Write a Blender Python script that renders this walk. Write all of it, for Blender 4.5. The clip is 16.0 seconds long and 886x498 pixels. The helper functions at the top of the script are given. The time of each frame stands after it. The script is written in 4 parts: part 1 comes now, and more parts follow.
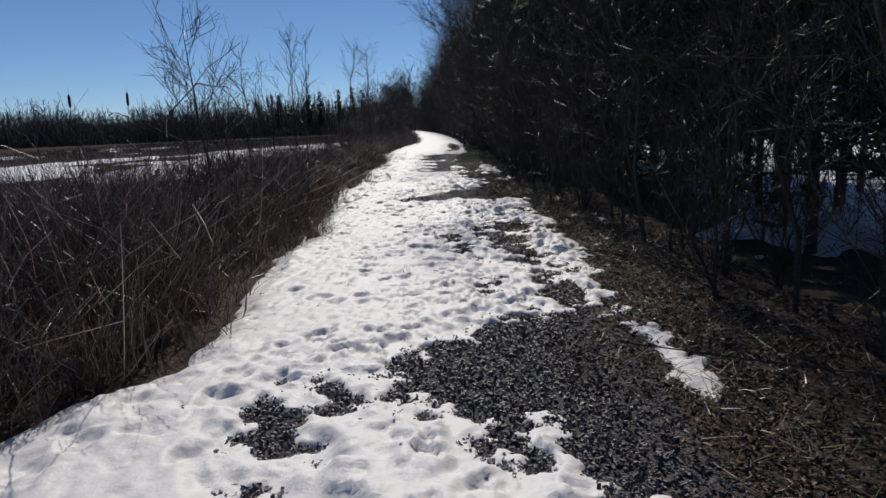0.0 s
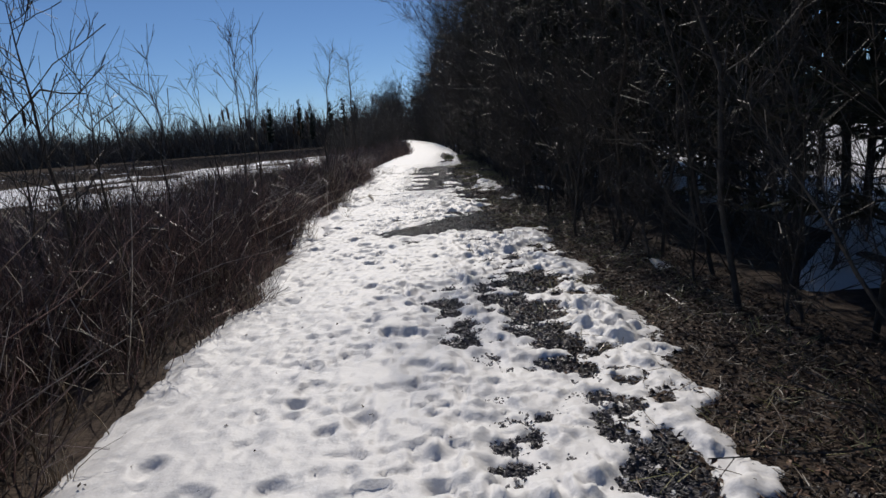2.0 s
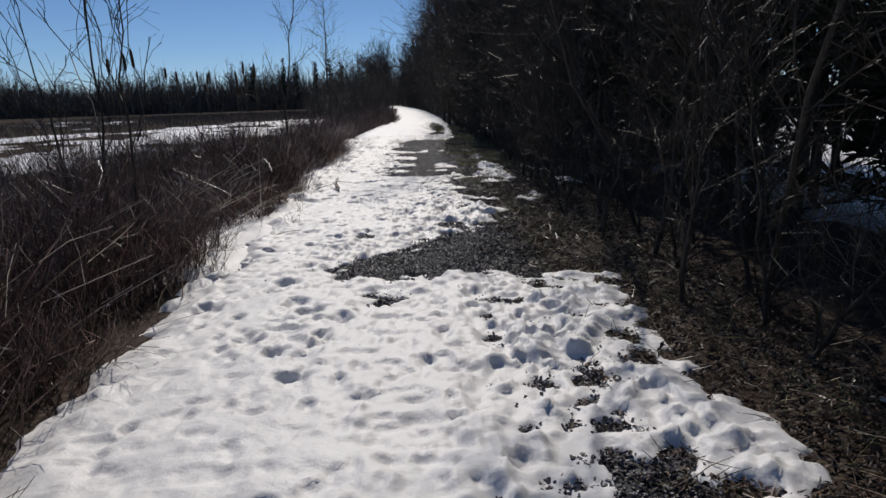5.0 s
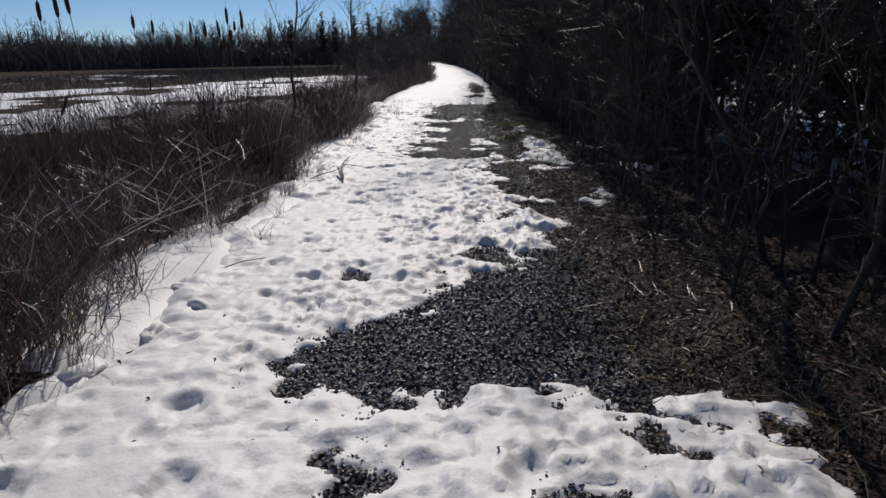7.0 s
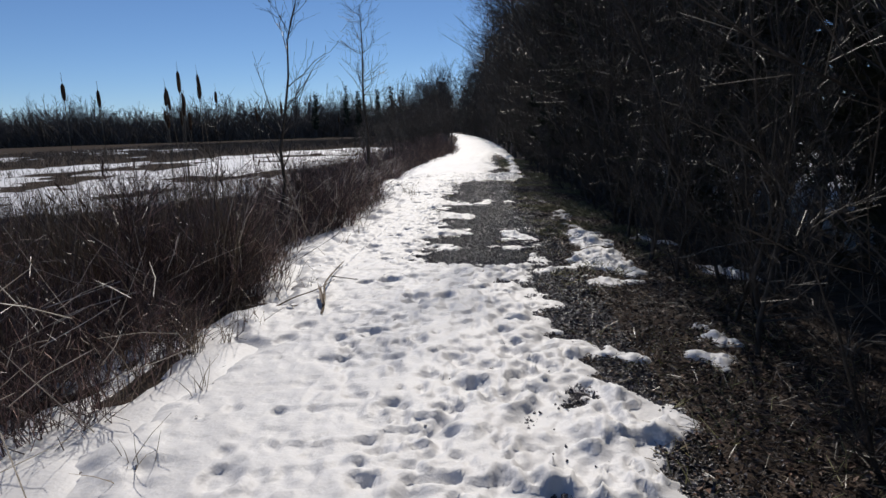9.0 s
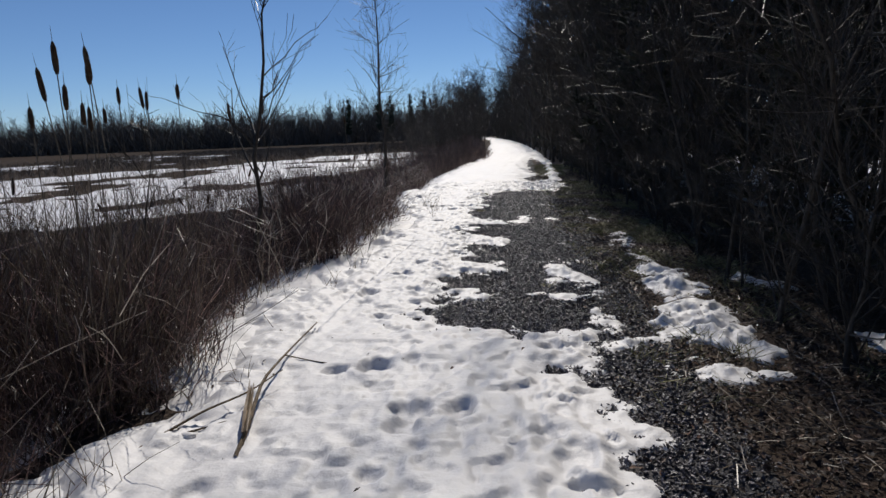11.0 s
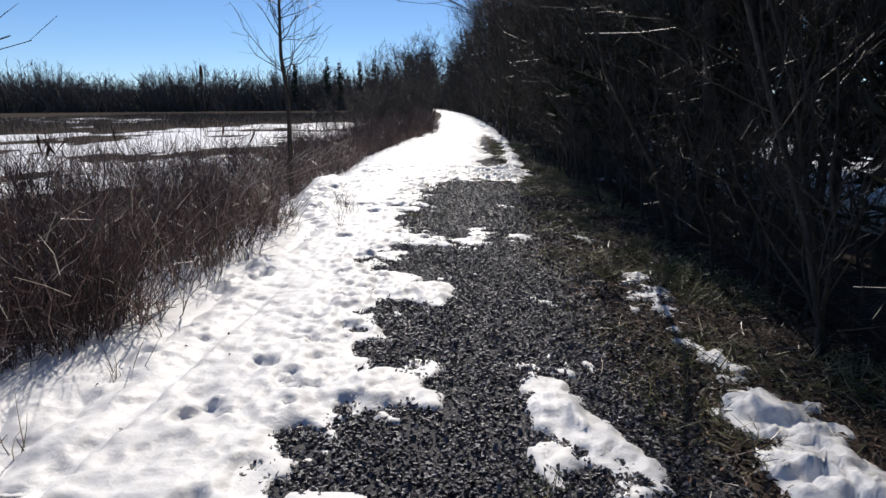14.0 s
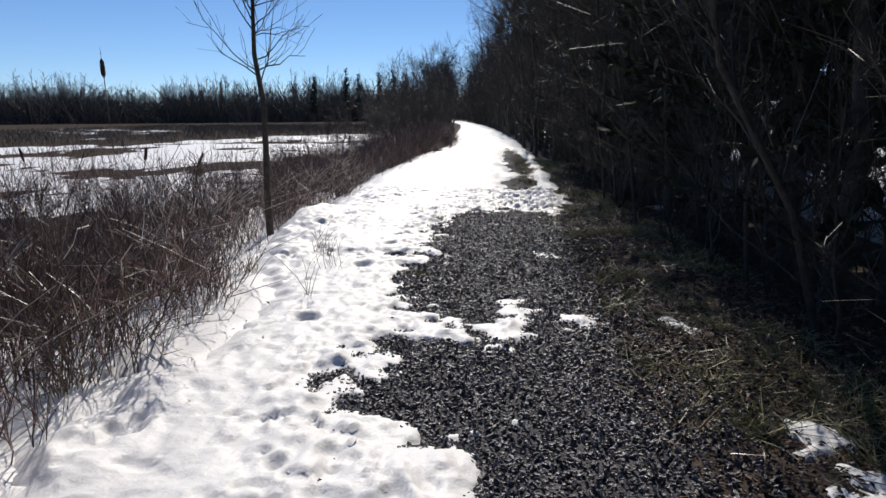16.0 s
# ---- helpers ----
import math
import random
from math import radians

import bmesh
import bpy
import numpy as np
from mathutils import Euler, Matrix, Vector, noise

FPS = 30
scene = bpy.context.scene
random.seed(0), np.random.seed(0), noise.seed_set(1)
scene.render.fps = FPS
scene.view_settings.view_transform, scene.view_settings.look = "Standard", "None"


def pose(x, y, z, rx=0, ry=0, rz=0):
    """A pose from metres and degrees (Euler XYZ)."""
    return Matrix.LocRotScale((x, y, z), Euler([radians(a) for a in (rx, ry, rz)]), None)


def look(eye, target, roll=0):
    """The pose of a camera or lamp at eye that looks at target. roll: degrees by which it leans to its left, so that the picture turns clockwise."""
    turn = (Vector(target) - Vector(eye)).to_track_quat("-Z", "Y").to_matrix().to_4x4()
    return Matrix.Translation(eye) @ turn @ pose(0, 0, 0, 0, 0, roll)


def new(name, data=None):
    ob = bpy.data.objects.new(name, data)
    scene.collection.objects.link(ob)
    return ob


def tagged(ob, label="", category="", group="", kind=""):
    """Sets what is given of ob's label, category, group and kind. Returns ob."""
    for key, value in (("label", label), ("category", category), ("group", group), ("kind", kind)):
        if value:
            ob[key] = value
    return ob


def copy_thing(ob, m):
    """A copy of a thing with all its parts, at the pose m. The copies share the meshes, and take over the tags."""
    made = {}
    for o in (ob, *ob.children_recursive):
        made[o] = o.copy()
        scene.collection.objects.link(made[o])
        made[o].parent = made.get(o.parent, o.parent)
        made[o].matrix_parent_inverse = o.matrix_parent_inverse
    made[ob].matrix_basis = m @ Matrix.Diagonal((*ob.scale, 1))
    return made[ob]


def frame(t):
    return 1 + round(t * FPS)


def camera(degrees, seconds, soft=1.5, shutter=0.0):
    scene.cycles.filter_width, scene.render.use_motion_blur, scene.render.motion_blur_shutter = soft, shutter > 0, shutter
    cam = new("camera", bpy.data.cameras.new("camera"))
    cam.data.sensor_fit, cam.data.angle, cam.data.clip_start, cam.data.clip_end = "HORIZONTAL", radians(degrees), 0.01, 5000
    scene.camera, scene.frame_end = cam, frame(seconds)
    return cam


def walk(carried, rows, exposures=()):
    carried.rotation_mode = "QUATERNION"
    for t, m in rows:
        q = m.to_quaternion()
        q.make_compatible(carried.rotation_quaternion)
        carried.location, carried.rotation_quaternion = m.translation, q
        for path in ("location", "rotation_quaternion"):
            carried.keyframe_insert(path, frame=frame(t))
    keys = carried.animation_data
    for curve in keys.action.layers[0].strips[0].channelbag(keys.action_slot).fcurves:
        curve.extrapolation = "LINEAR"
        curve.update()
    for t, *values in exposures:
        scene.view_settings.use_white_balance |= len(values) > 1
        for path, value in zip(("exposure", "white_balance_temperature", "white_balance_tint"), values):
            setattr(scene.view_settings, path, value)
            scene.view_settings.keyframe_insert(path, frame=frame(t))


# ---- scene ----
cam = camera(68.4, 16.0)
METRES, EYE, TILT, LEAN, TURN = 22.4, 1.5, 0.0, 0.0, 0.0
ROWS = [
    (0.0, 0.0, 0.0, 0.0, -0.46, -10.86, 2.42),
    (0.5, 0.0025, 0.0341, 0.0004, 0.98, -10.4, 1.47),
    (1.0, 0.0042, 0.065, 0.0014, -1.02, -12.39, 1.15),
    (1.5, 0.0065, 0.0977, 0.0017, 3.22, -9.69, 1.7),
    (2.0, 0.0044, 0.1293, 0.0024, -1.06, -10.21, 4.34),
    (2.5, 0.0031, 0.162, 0.0005, -3.29, -15.1, 3.49),
    (3.0, 0.0004, 0.1927, 0.0016, -0.28, -13.48, 2.09),
    (3.5, 0.0001, 0.2254, 0.0024, -2.67, -12.94, 1.48),
    (6.0, 0.0041, 0.3808, 0.0039, 0.12, -13.36, 3.26),
    (6.5, 0.0054, 0.412, 0.0046, 3.2, -15.34, 3.35),
    (7.0, 0.0076, 0.4432, 0.0056, 1.4, -16.52, 1.16),
    (7.5, 0.0078, 0.4749, 0.0073, 3.06, -14.31, 0.01),
    (8.0, 0.006, 0.5052, 0.008, 0.73, -13.52, 0.13),
    (8.5, 0.0045, 0.5374, 0.0077, 1.8, -10.87, 0.95),
    (11.0, 0.002, 0.6875, 0.0047, 6.16, -10.11, 2.35),
    (11.5, 0.0024, 0.7216, 0.0031, -0.4, -8.92, -1.98),
    (12.0, -0.0014, 0.7554, 0.0026, -2.86, -10.54, 0.05),
    (12.5, -0.0017, 0.7857, 0.001, -0.69, -10.73, 0.74),
    (13.0, -0.0001, 0.8152, 0.0016, -7.77, -14.55, 0.48),
    (13.5, 0.0022, 0.8459, 0.0011, -2.04, -14.4, 1.49),
    (14.0, 0.0024, 0.8769, 0.0012, 2.03, -12.6, 0.38),
    (14.5, 0.0023, 0.9084, 0.0002, 1.04, -13.91, -0.22),
    (15.0, -0.002, 0.9387, 0.0001, 0.51, -11.78, 0.59),
    (15.5, -0.0033, 0.9686, 0.0005, -1.2, -12.26, 0.55),
    (16.0, -0.0012, 0.9973, 0.0013, 3.71, -11.65, 0.42),
]
walk(cam, [(t, pose(0, 0, EYE, TILT, LEAN, TURN) @ pose(METRES * x, METRES * y, METRES * z, 90 + pitch, roll, yaw)) for t, x, y, z, yaw, pitch, roll in ROWS],
     [(0.0, -0.53, 6150, 11), (6.0, -0.58, 6150, 11), (8.5, -0.38, 6150, 11), (11.0, -0.46, 6150, 11), (12.0, -0.24, 6150, 11), (14.0, 0.02, 6150, 11), (16.0, -0.02, 6150, 11)])

# ---- light ----
SUN_EL, SUN_AZ = radians(40), radians(-2)
world = bpy.data.worlds.new("winter_sky")
scene.world = world
world.use_nodes = True
wn = world.node_tree.nodes
sky = wn.new("ShaderNodeTexSky")
sky.sky_type = "NISHITA"
sky.sun_disc = False
sky.sun_elevation, sky.sun_rotation = SUN_EL, SUN_AZ
sky.altitude, sky.air_density, sky.dust_density, sky.ozone_density = 1500, 0.85, 0.0, 6.0
world.node_tree.links.new(sky.outputs["Color"], wn["Background"].inputs["Color"])
wn["Background"].inputs["Strength"].default_value = 0.093
sun = new("sun", bpy.data.lights.new("sun", "SUN"))
sun.data.energy, sun.data.angle, sun.data.color = 4.45, radians(0.6), (1.0, 0.91, 0.78)
sun_way = Vector((math.sin(SUN_AZ) * math.cos(SUN_EL), math.cos(SUN_AZ) * math.cos(SUN_EL), math.sin(SUN_EL)))
sun.matrix_world = look(sun_way * 60, (0, 0, 0))


# ---- materials ----
def material(name, colors, scale=8.0, rough=0.85, bump=0.0, bump_scale=60.0, island=0.0, second=None, spec=0.3, stops=None, rare=0.0):
    """colors mixed by two sizes of noise; island: how far single pieces differ in brightness."""
    m = bpy.data.materials.new(name)
    m.use_nodes = True
    nt = m.node_tree
    n, link = nt.nodes, nt.links.new
    b = n["Principled BSDF"]
    b.inputs["Roughness"].default_value = rough
    b.inputs["Specular IOR Level"].default_value = spec
    tc = n.new("ShaderNodeTexCoord")
    big = n.new("ShaderNodeTexNoise")
    big.inputs["Scale"].default_value, big.inputs["Detail"].default_value = scale, 6.0
    big.inputs["Roughness"].default_value = 0.65
    link(tc.outputs["Object"], big.inputs["Vector"])
    ramp = n.new("ShaderNodeValToRGB")
    el = ramp.color_ramp.elements
    spots = stops or [0.3 + 0.4 * i / max(1, len(colors) - 1) for i in range(len(colors))]
    el[0].position, el[1].position = spots[0], spots[-1]
    el[0].color, el[1].color = (*colors[0], 1), (*colors[-1], 1)
    for p, c in list(zip(spots, colors))[1:-1]:
        el.new(p).color = (*c, 1)
    link(big.outputs["Fac"], ramp.inputs["Fac"])
    out = ramp.outputs["Color"]
    if island:
        geo = n.new("ShaderNodeNewGeometry")
        span = n.new("ShaderNodeMapRange")
        span.inputs["To Min"].default_value, span.inputs["To Max"].default_value = 1 - island, 1 + island
        link(geo.outputs["Random Per Island"], span.inputs["Value"])
        if rare:
            span.inputs["To Max"].default_value = 1 + rare
            bow = n.new("ShaderNodeMath")
            bow.operation = "POWER"
            bow.inputs[1].default_value = 5.0
            link(geo.outputs["Random Per Island"], bow.inputs[0])
            link(bow.outputs[0], span.inputs["Value"])
        hsv = n.new("ShaderNodeHueSaturation")
        link(span.outputs["Result"], hsv.inputs["Value"])
        link(out, hsv.inputs["Color"])
        out = hsv.outputs["Color"]
    link(out, b.inputs["Base Color"])
    if bump:
        fine = n.new("ShaderNodeTexNoise")
        fine.inputs["Scale"].default_value, fine.inputs["Detail"].default_value = bump_scale, 5.0
        link(tc.outputs["Object"], fine.inputs["Vector"])
        bp = n.new("ShaderNodeBump")
        bp.inputs["Strength"].default_value, bp.inputs["Distance"].default_value = bump, 0.02
        link(fine.outputs["Fac"], bp.inputs["Height"])
        link(bp.outputs["Normal"], b.inputs["Normal"])
    return m


M_SNOW = material("old_snow", [(0.79, 0.775, 0.765), (0.87, 0.86, 0.85)], 2.5, 0.55, 0.22, 38, spec=0.35)
M_SOIL = material("damp_soil", [(0.028, 0.019, 0.014), (0.058, 0.04, 0.029), (0.1, 0.07, 0.05)], 9, 0.95, 0.8, 30)
M_MARSH = material("marsh_floor", [(0.03, 0.021, 0.016), (0.05, 0.036, 0.026), (0.078, 0.058, 0.04)], 0.5, 1.0, 0.8, 9, spec=0.05)
M_GRIT = material("stone_grit", [(0.035, 0.034, 0.037), (0.09, 0.086, 0.09), (0.17, 0.165, 0.165)], 55, 0.9, 1.0, 70)
M_STONE = material("crushed_stone", [(0.038, 0.034, 0.04), (0.085, 0.077, 0.086), (0.19, 0.178, 0.186)], 25, 0.36, 0.4, 150, 0.72, spec=0.6)
M_LEAF = material("dead_leaf", [(0.038, 0.02, 0.013), (0.09, 0.052, 0.034), (0.22, 0.155, 0.11)], 14, 0.55, 0.3, 90, 0.75, rare=1.6)
M_GRASS = material("winter_grass", [(0.1, 0.105, 0.035), (0.25, 0.235, 0.1), (0.42, 0.37, 0.21)], 3, 0.5, island=0.5)
M_STRAW = material("dry_straw", [(0.17, 0.12, 0.08), (0.30, 0.23, 0.155), (0.48, 0.40, 0.29)], 3, 0.38, island=0.5, spec=0.5, rare=0.45)
M_BRUSH = material("red_brown_stem", [(0.06, 0.037, 0.033), (0.115, 0.073, 0.063), (0.24, 0.168, 0.138)], 2, 0.4, island=0.45, rare=2.6, spec=0.45)
M_BARK = material("grey_bark", [(0.038, 0.031, 0.026), (0.07, 0.058, 0.047), (0.11, 0.094, 0.078)], 12, 0.85, 0.6, 60)
M_TWIG = material("dark_twig", [(0.03, 0.024, 0.018), (0.062, 0.049, 0.039)], 4, 0.5, island=0.4, spec=0.35)
M_NEEDLE = material("evergreen_spray", [(0.024, 0.026, 0.015), (0.042, 0.044, 0.025)], 2, 0.65, island=0.4)
# pale stalks, brightened further so the colour carries their sunlit look
M_CANE = material("pale_lit_cane", [(0.34, 0.28, 0.21), (0.52, 0.46, 0.37), (0.62, 0.57, 0.48)], 9, 0.4, 0.2, 90, 0.2, spec=0.5)
M_SEDGE = material("marsh_sedge", [(0.085, 0.06, 0.045), (0.14, 0.105, 0.075), (0.22, 0.17, 0.12)], 0.3, 0.75, island=0.5)
M_CATTAIL = material("cattail_head", [(0.05, 0.03, 0.018), (0.09, 0.055, 0.033), (0.16, 0.12, 0.08)], 30, 0.95, 0.6, 200)
# distance haze is put into this colour: lighter than the nearer bark
M_FARWOOD = material("far_wood", [(0.085, 0.075, 0.066), (0.15, 0.13, 0.115)], 0.1, 0.9, island=0.4)
M_FARPINE = material("far_pine", [(0.02, 0.028, 0.018), (0.035, 0.045, 0.028)], 0.3, 0.9, island=0.3)


# ---- mesh tools ----
def mesh_of(name, verts, faces, mat, smooth=False):
    """A mesh from arrays; faces is one array, or several, of three or four corners each."""
    faces = [f for f in (faces if isinstance(faces, list) else [faces]) if len(f)]
    me = bpy.data.meshes.new(name)
    me.vertices.add(len(verts))
    me.vertices.foreach_set("co", np.asarray(verts, np.float32).ravel())
    loops = np.concatenate([f.ravel() for f in faces]).astype(np.int32)
    sizes = np.concatenate([np.full(len(f), f.shape[1]) for f in faces])
    me.loops.add(len(loops))
    me.loops.foreach_set("vertex_index", loops)
    me.polygons.add(len(sizes))
    me.polygons.foreach_set("loop_start", (np.cumsum(sizes) - sizes).astype(np.int32))
    me.update(calc_edges=True)
    me.polygons.foreach_set("use_smooth", np.full(len(sizes), smooth))
    me.materials.append(mat)
    me.validate()
    return me


def stuff(name, verts, faces, mat, label, category, kind="stuff", smooth=False):
    return tagged(new(name, mesh_of(name, verts, faces, mat, smooth)), label, category, kind=kind)


def part(name, data, parent, label=""):
    ob = new(name, data)
    ob.parent = parent
    return tagged(ob, label)


def join(pieces):
    """Several (verts, faces) into one."""
    vs, fs, at = [], [], 0
    for v, f in pieces:
        vs.append(v)
        fs.extend(g + at for g in (f if isinstance(f, list) else [f]))
        at += len(v)
    by = {}
    for f in fs:
        by.setdefault(f.shape[1], []).append(f)
    return np.concatenate(vs), [np.concatenate(g) for g in by.values()]


rng = np.random.default_rng(7)


def hash2(i, j, seed):
    h = (i.astype(np.int64) * 374761393 + j.astype(np.int64) * 668265263 + seed * 974634777) & 0x7FFFFFFF
    h = ((h ^ (h >> 13)) * 1274126177) & 0x7FFFFFFF
    return ((h ^ (h >> 16)) & 0xFFFF) / 65535.0


def vnoise(x, y, seed=0):
    i, j = np.floor(x), np.floor(y)
    u, v = x - i, y - j
    u, v = u * u * (3 - 2 * u), v * v * (3 - 2 * v)
    a, b = hash2(i, j, seed), hash2(i + 1, j, seed)
    c, d = hash2(i, j + 1, seed), hash2(i + 1, j + 1, seed)
    return (a + (b - a) * u) * (1 - v) + (c + (d - c) * u) * v - 0.5


def fbm(x, y, seed=0, octaves=4):
    return sum(vnoise(x * 2**k, y * 2**k, seed + k) * 0.5**k for k in range(octaves))


def step(a, b, x):
    t = np.clip((x - a) / (b - a), 0, 1)
    return t * t * (3 - 2 * t)


def unit(v):
    return v / np.maximum(np.linalg.norm(v, axis=-1, keepdims=True), 1e-9)


def tubes(paths, radii, sides=3):
    """Tapered stems: paths (n, k, 3), radii (n, k)."""
    n, k, _ = paths.shape
    way = unit(paths[:, -1] - paths[:, 0])
    side = unit(np.cross(way, rng.normal(size=(n, 3))))
    other = np.cross(way, side)
    ang = np.arange(sides) * 2 * np.pi / sides
    ring = np.cos(ang)[None, :, None] * side[:, None] + np.sin(ang)[None, :, None] * other[:, None]
    v = paths[:, :, None] + ring[:, None] * radii[:, :, None, None]
    base = (np.arange(n) * k * sides)[:, None, None] + (np.arange(k - 1) * sides)[None, :, None]
    a = base + np.arange(sides)[None, None]
    b = base + ((np.arange(sides) + 1) % sides)[None, None]
    f = np.stack([a, b, b + sides, a + sides], -1).reshape(-1, 4)
    return v.reshape(-1, 3), f


def grow(paths, radii, per, length, spread, up=0.2, k=4, bend=0.15, lo=0.2, hi=1.0, thin=0.5, shrink=0.5):
    """Branches off the given stems: per each one, of a length in metres that shrinks towards the tip."""
    n, kk, _ = paths.shape
    who = np.repeat(np.arange(n), per)
    u = rng.uniform(lo, hi, len(who))
    at = u * (kk - 1)
    i = np.minimum(at.astype(int), kk - 2)
    w = (at - i)[:, None]
    start = paths[who, i] * (1 - w) + paths[who, i + 1] * w
    along = unit(paths[who, i + 1] - paths[who, i])
    perp = unit(np.cross(along, rng.normal(size=along.shape)))
    a = np.radians(rng.uniform(spread[0], spread[1], len(who)))[:, None]
    way = unit(along * np.cos(a) + perp * np.sin(a) + np.array([0, 0, up]))
    size = rng.uniform(length[0], length[1], len(who)) * (1 - shrink * u)
    s = np.linspace(0, 1, k)[None, :, None]
    curve = rng.normal(size=(len(who), 1, 3)) * bend + np.array([0, 0, up * 0.5])
    out = start[:, None] + (way[:, None] * s + curve * s * s) * size[:, None, None]
    out[:, 1:] += rng.normal(size=out[:, 1:].shape) * 0.03 * size[:, None, None]
    r0 = (radii[who, i] * (1 - w[:, 0]) + radii[who, i + 1] * w[:, 0]) * thin
    return out, r0[:, None] * np.linspace(1, 0.35, k)[None]


def stems(x, y, z, height, lean, k=4, bend=0.2):
    """Upright stems from feet (x, y, z)."""
    n = len(x)
    foot = np.stack([x, y, z], -1)
    way = np.stack([rng.normal(size=n) * lean, rng.normal(size=n) * lean, np.ones(n)], -1)
    s = np.linspace(0, 1, k)[None, :, None]
    droop = np.stack([rng.normal(size=n) * bend, rng.normal(size=n) * bend, -np.abs(rng.normal(size=n)) * bend * 0.5], -1)
    return foot[:, None] + (way[:, None] * s + droop[:, None] * s * s) * np.broadcast_to(height, (n,))[:, None, None]


# ---- the lie of the land ----
def bend_of(y):
    """How far the trail has swung to the side by y."""
    return -5.0 * (np.clip(y - 45, 0, None) / 105) ** 2


def left_edge(y):
    e = np.interp(y, [-5, 2, 3.37, 3.67, 4.08, 4.66, 6.55, 8.3, 9.06, 9.36, 10.35, 12.62, 13.46, 14.62, 14.88, 15.8, 16.5, 17.5, 18.3, 18.54, 19.0, 19.6, 20.4, 21.7, 22.0, 22.9, 23.2, 24.3, 25.15, 25.8, 26.5, 27.1, 28.4, 29.8, 31.2, 33.8, 36, 40, 47, 54, 66, 80, 130],
                  [-2.3, -2.4, -2.3, -2.15, -1.75, -1.66, -1.93, -1.98, -1.86, -1.75, -2.05, -2.02, -1.84, -2.02, -1.78, -2.12, -1.95, -1.8, -2.5, -2.26, -1.95, -2.05, -2.32, -2.95, -2.1, -2.5, -2.07, -1.97, -2.3, -2.1, -1.84, -1.86, -2.35, -2.93, -3.05, -2.9, -2.75, -3.0, -2.3, -1.65, -1.9, -2.0, -1.1])
    return e + 0.09 * fbm(y * 0.8, 0 * y, 3) + 0.16 * fbm(y * 2.6, 0 * y + 5, 4) + bend_of(y)


def right_edge(y):
    e = np.interp(y, [-5, 2, 2.4, 2.75, 3.0, 4.4, 4.7, 4.9, 5.9, 7.6, 8.9, 10.0, 10.6, 11.4, 12.1, 12.5, 12.7, 13.2, 14.5, 15.2, 16.2, 16.8, 18.2, 18.8, 19.4, 20.2, 31.5, 32.4, 34, 40, 55, 200],
                  [1.2, 0.95, 0.74, 0.58, 0.62, 0.7, 0.85, 1.4, 1.5, 1.68, 1.6, 1.67, 1.5, 1.55, 1.6, 1.5, 0.9, 0.65, 0.45, 0.92, 1.12, 0.85, 0.72, 0.82, 0.62, 0.66, 0.75, 1.2, 1.4, 1.6, 1.8, 2.0])
    return e + 0.1 * fbm(y * 0.9, 0 * y + 9, 11) + 0.2 * fbm(y * 3.1, 0 * y + 2, 12) + bend_of(y)


def land(x, y):
    """Height of the bare ground."""
    xs = x - bend_of(y)
    bank = -0.65 * step(-2.2, -4.6, xs) - 0.22 * step(1.9, 4.0, xs)
    crown = -0.012 * np.clip(np.abs(xs) - 0.4, 0, 2) ** 2
    rough = 0.02 * fbm(x * 1.3, y * 1.3, 21) + 0.1 * fbm(x * 0.35, y * 0.35, 25) * step(2.2, 4.5, np.abs(xs))
    return bank + crown + rough


# bare patches in the trail's snow, one standing for shade: centre x, y, half widths, turn
BARE = [(0.33, 3.75, 0.70, 0.72, -0.3), (0.75, 4.2, 0.6, 0.72, 0.0), (0.28, 3.0, 0.13, 0.26, 0.0), (-0.67, 3.55, 0.11, 0.28, -0.4), (-0.88, 3.05, 0.12, 0.42, -0.35), (-0.84, 2.5, 0.05, 0.1, 0.0),
        (1.0, 9.3, 0.29, 0.6, -0.1), (0.82, 8.0, 0.25, 0.72, -0.15), (0.2, 8.2, 0.10, 0.7, -0.1), (0.86, 6.95, 0.13, 0.16, 0.0), (1.08, 5.58, 0.21, 0.3, 0.2), (1.1, 6.3, 0.13, 0.09, 0.0),
        (0.58, 6.17, 0.07, 0.07, 0.0), (-0.1, 13.35, 0.78, 0.55, -0.62), (0.55, 13.75, 0.6, 0.95, -0.3), (-0.3, 12.16, 0.09, 0.13, 0.0), (-0.62, 14.62, 0.06, 0.08, 0.0)]
LONG_BARE_AND_SHADE = [(-0.5, 25.75, 0.3, 0.36, 0.0), (0.25, 22.9, 0.5, 0.4, 0.0), (0.2, 21.8, 0.55, 0.35, 0.0), (0.35, 25.05, 0.6, 0.4, 0.0), (0.1, 21.1, 0.86, 0.72, 0.0), (0.1, 22.3, 0.86, 0.5, 0.0), (0.15, 24.0, 0.86, 0.95, 0.0), (0.15, 26.2, 0.95, 1.0, 0.0), (0.15, 28.3, 0.93, 1.5, 0.0), (0.1, 30.6, 0.85, 1.9, 0.0), (0.3, 31.9, 0.85, 0.95, 0.0),
             # the thin strip at y 29.32 stands in for a snow ledge's shadow
             (0.42, 15.1, 0.2, 0.22, 0.4), (0.72, 15.2, 0.12, 0.12, 0.0), (0.95, 19.3, 0.28, 1.1, -0.1), (-1.05, 29.32, 0.36, 0.07, 0.0), (0.95, 45.0, 0.38, 6.5, 0.0), (0.7, 37.0, 0.4, 1.4, 0.0)]
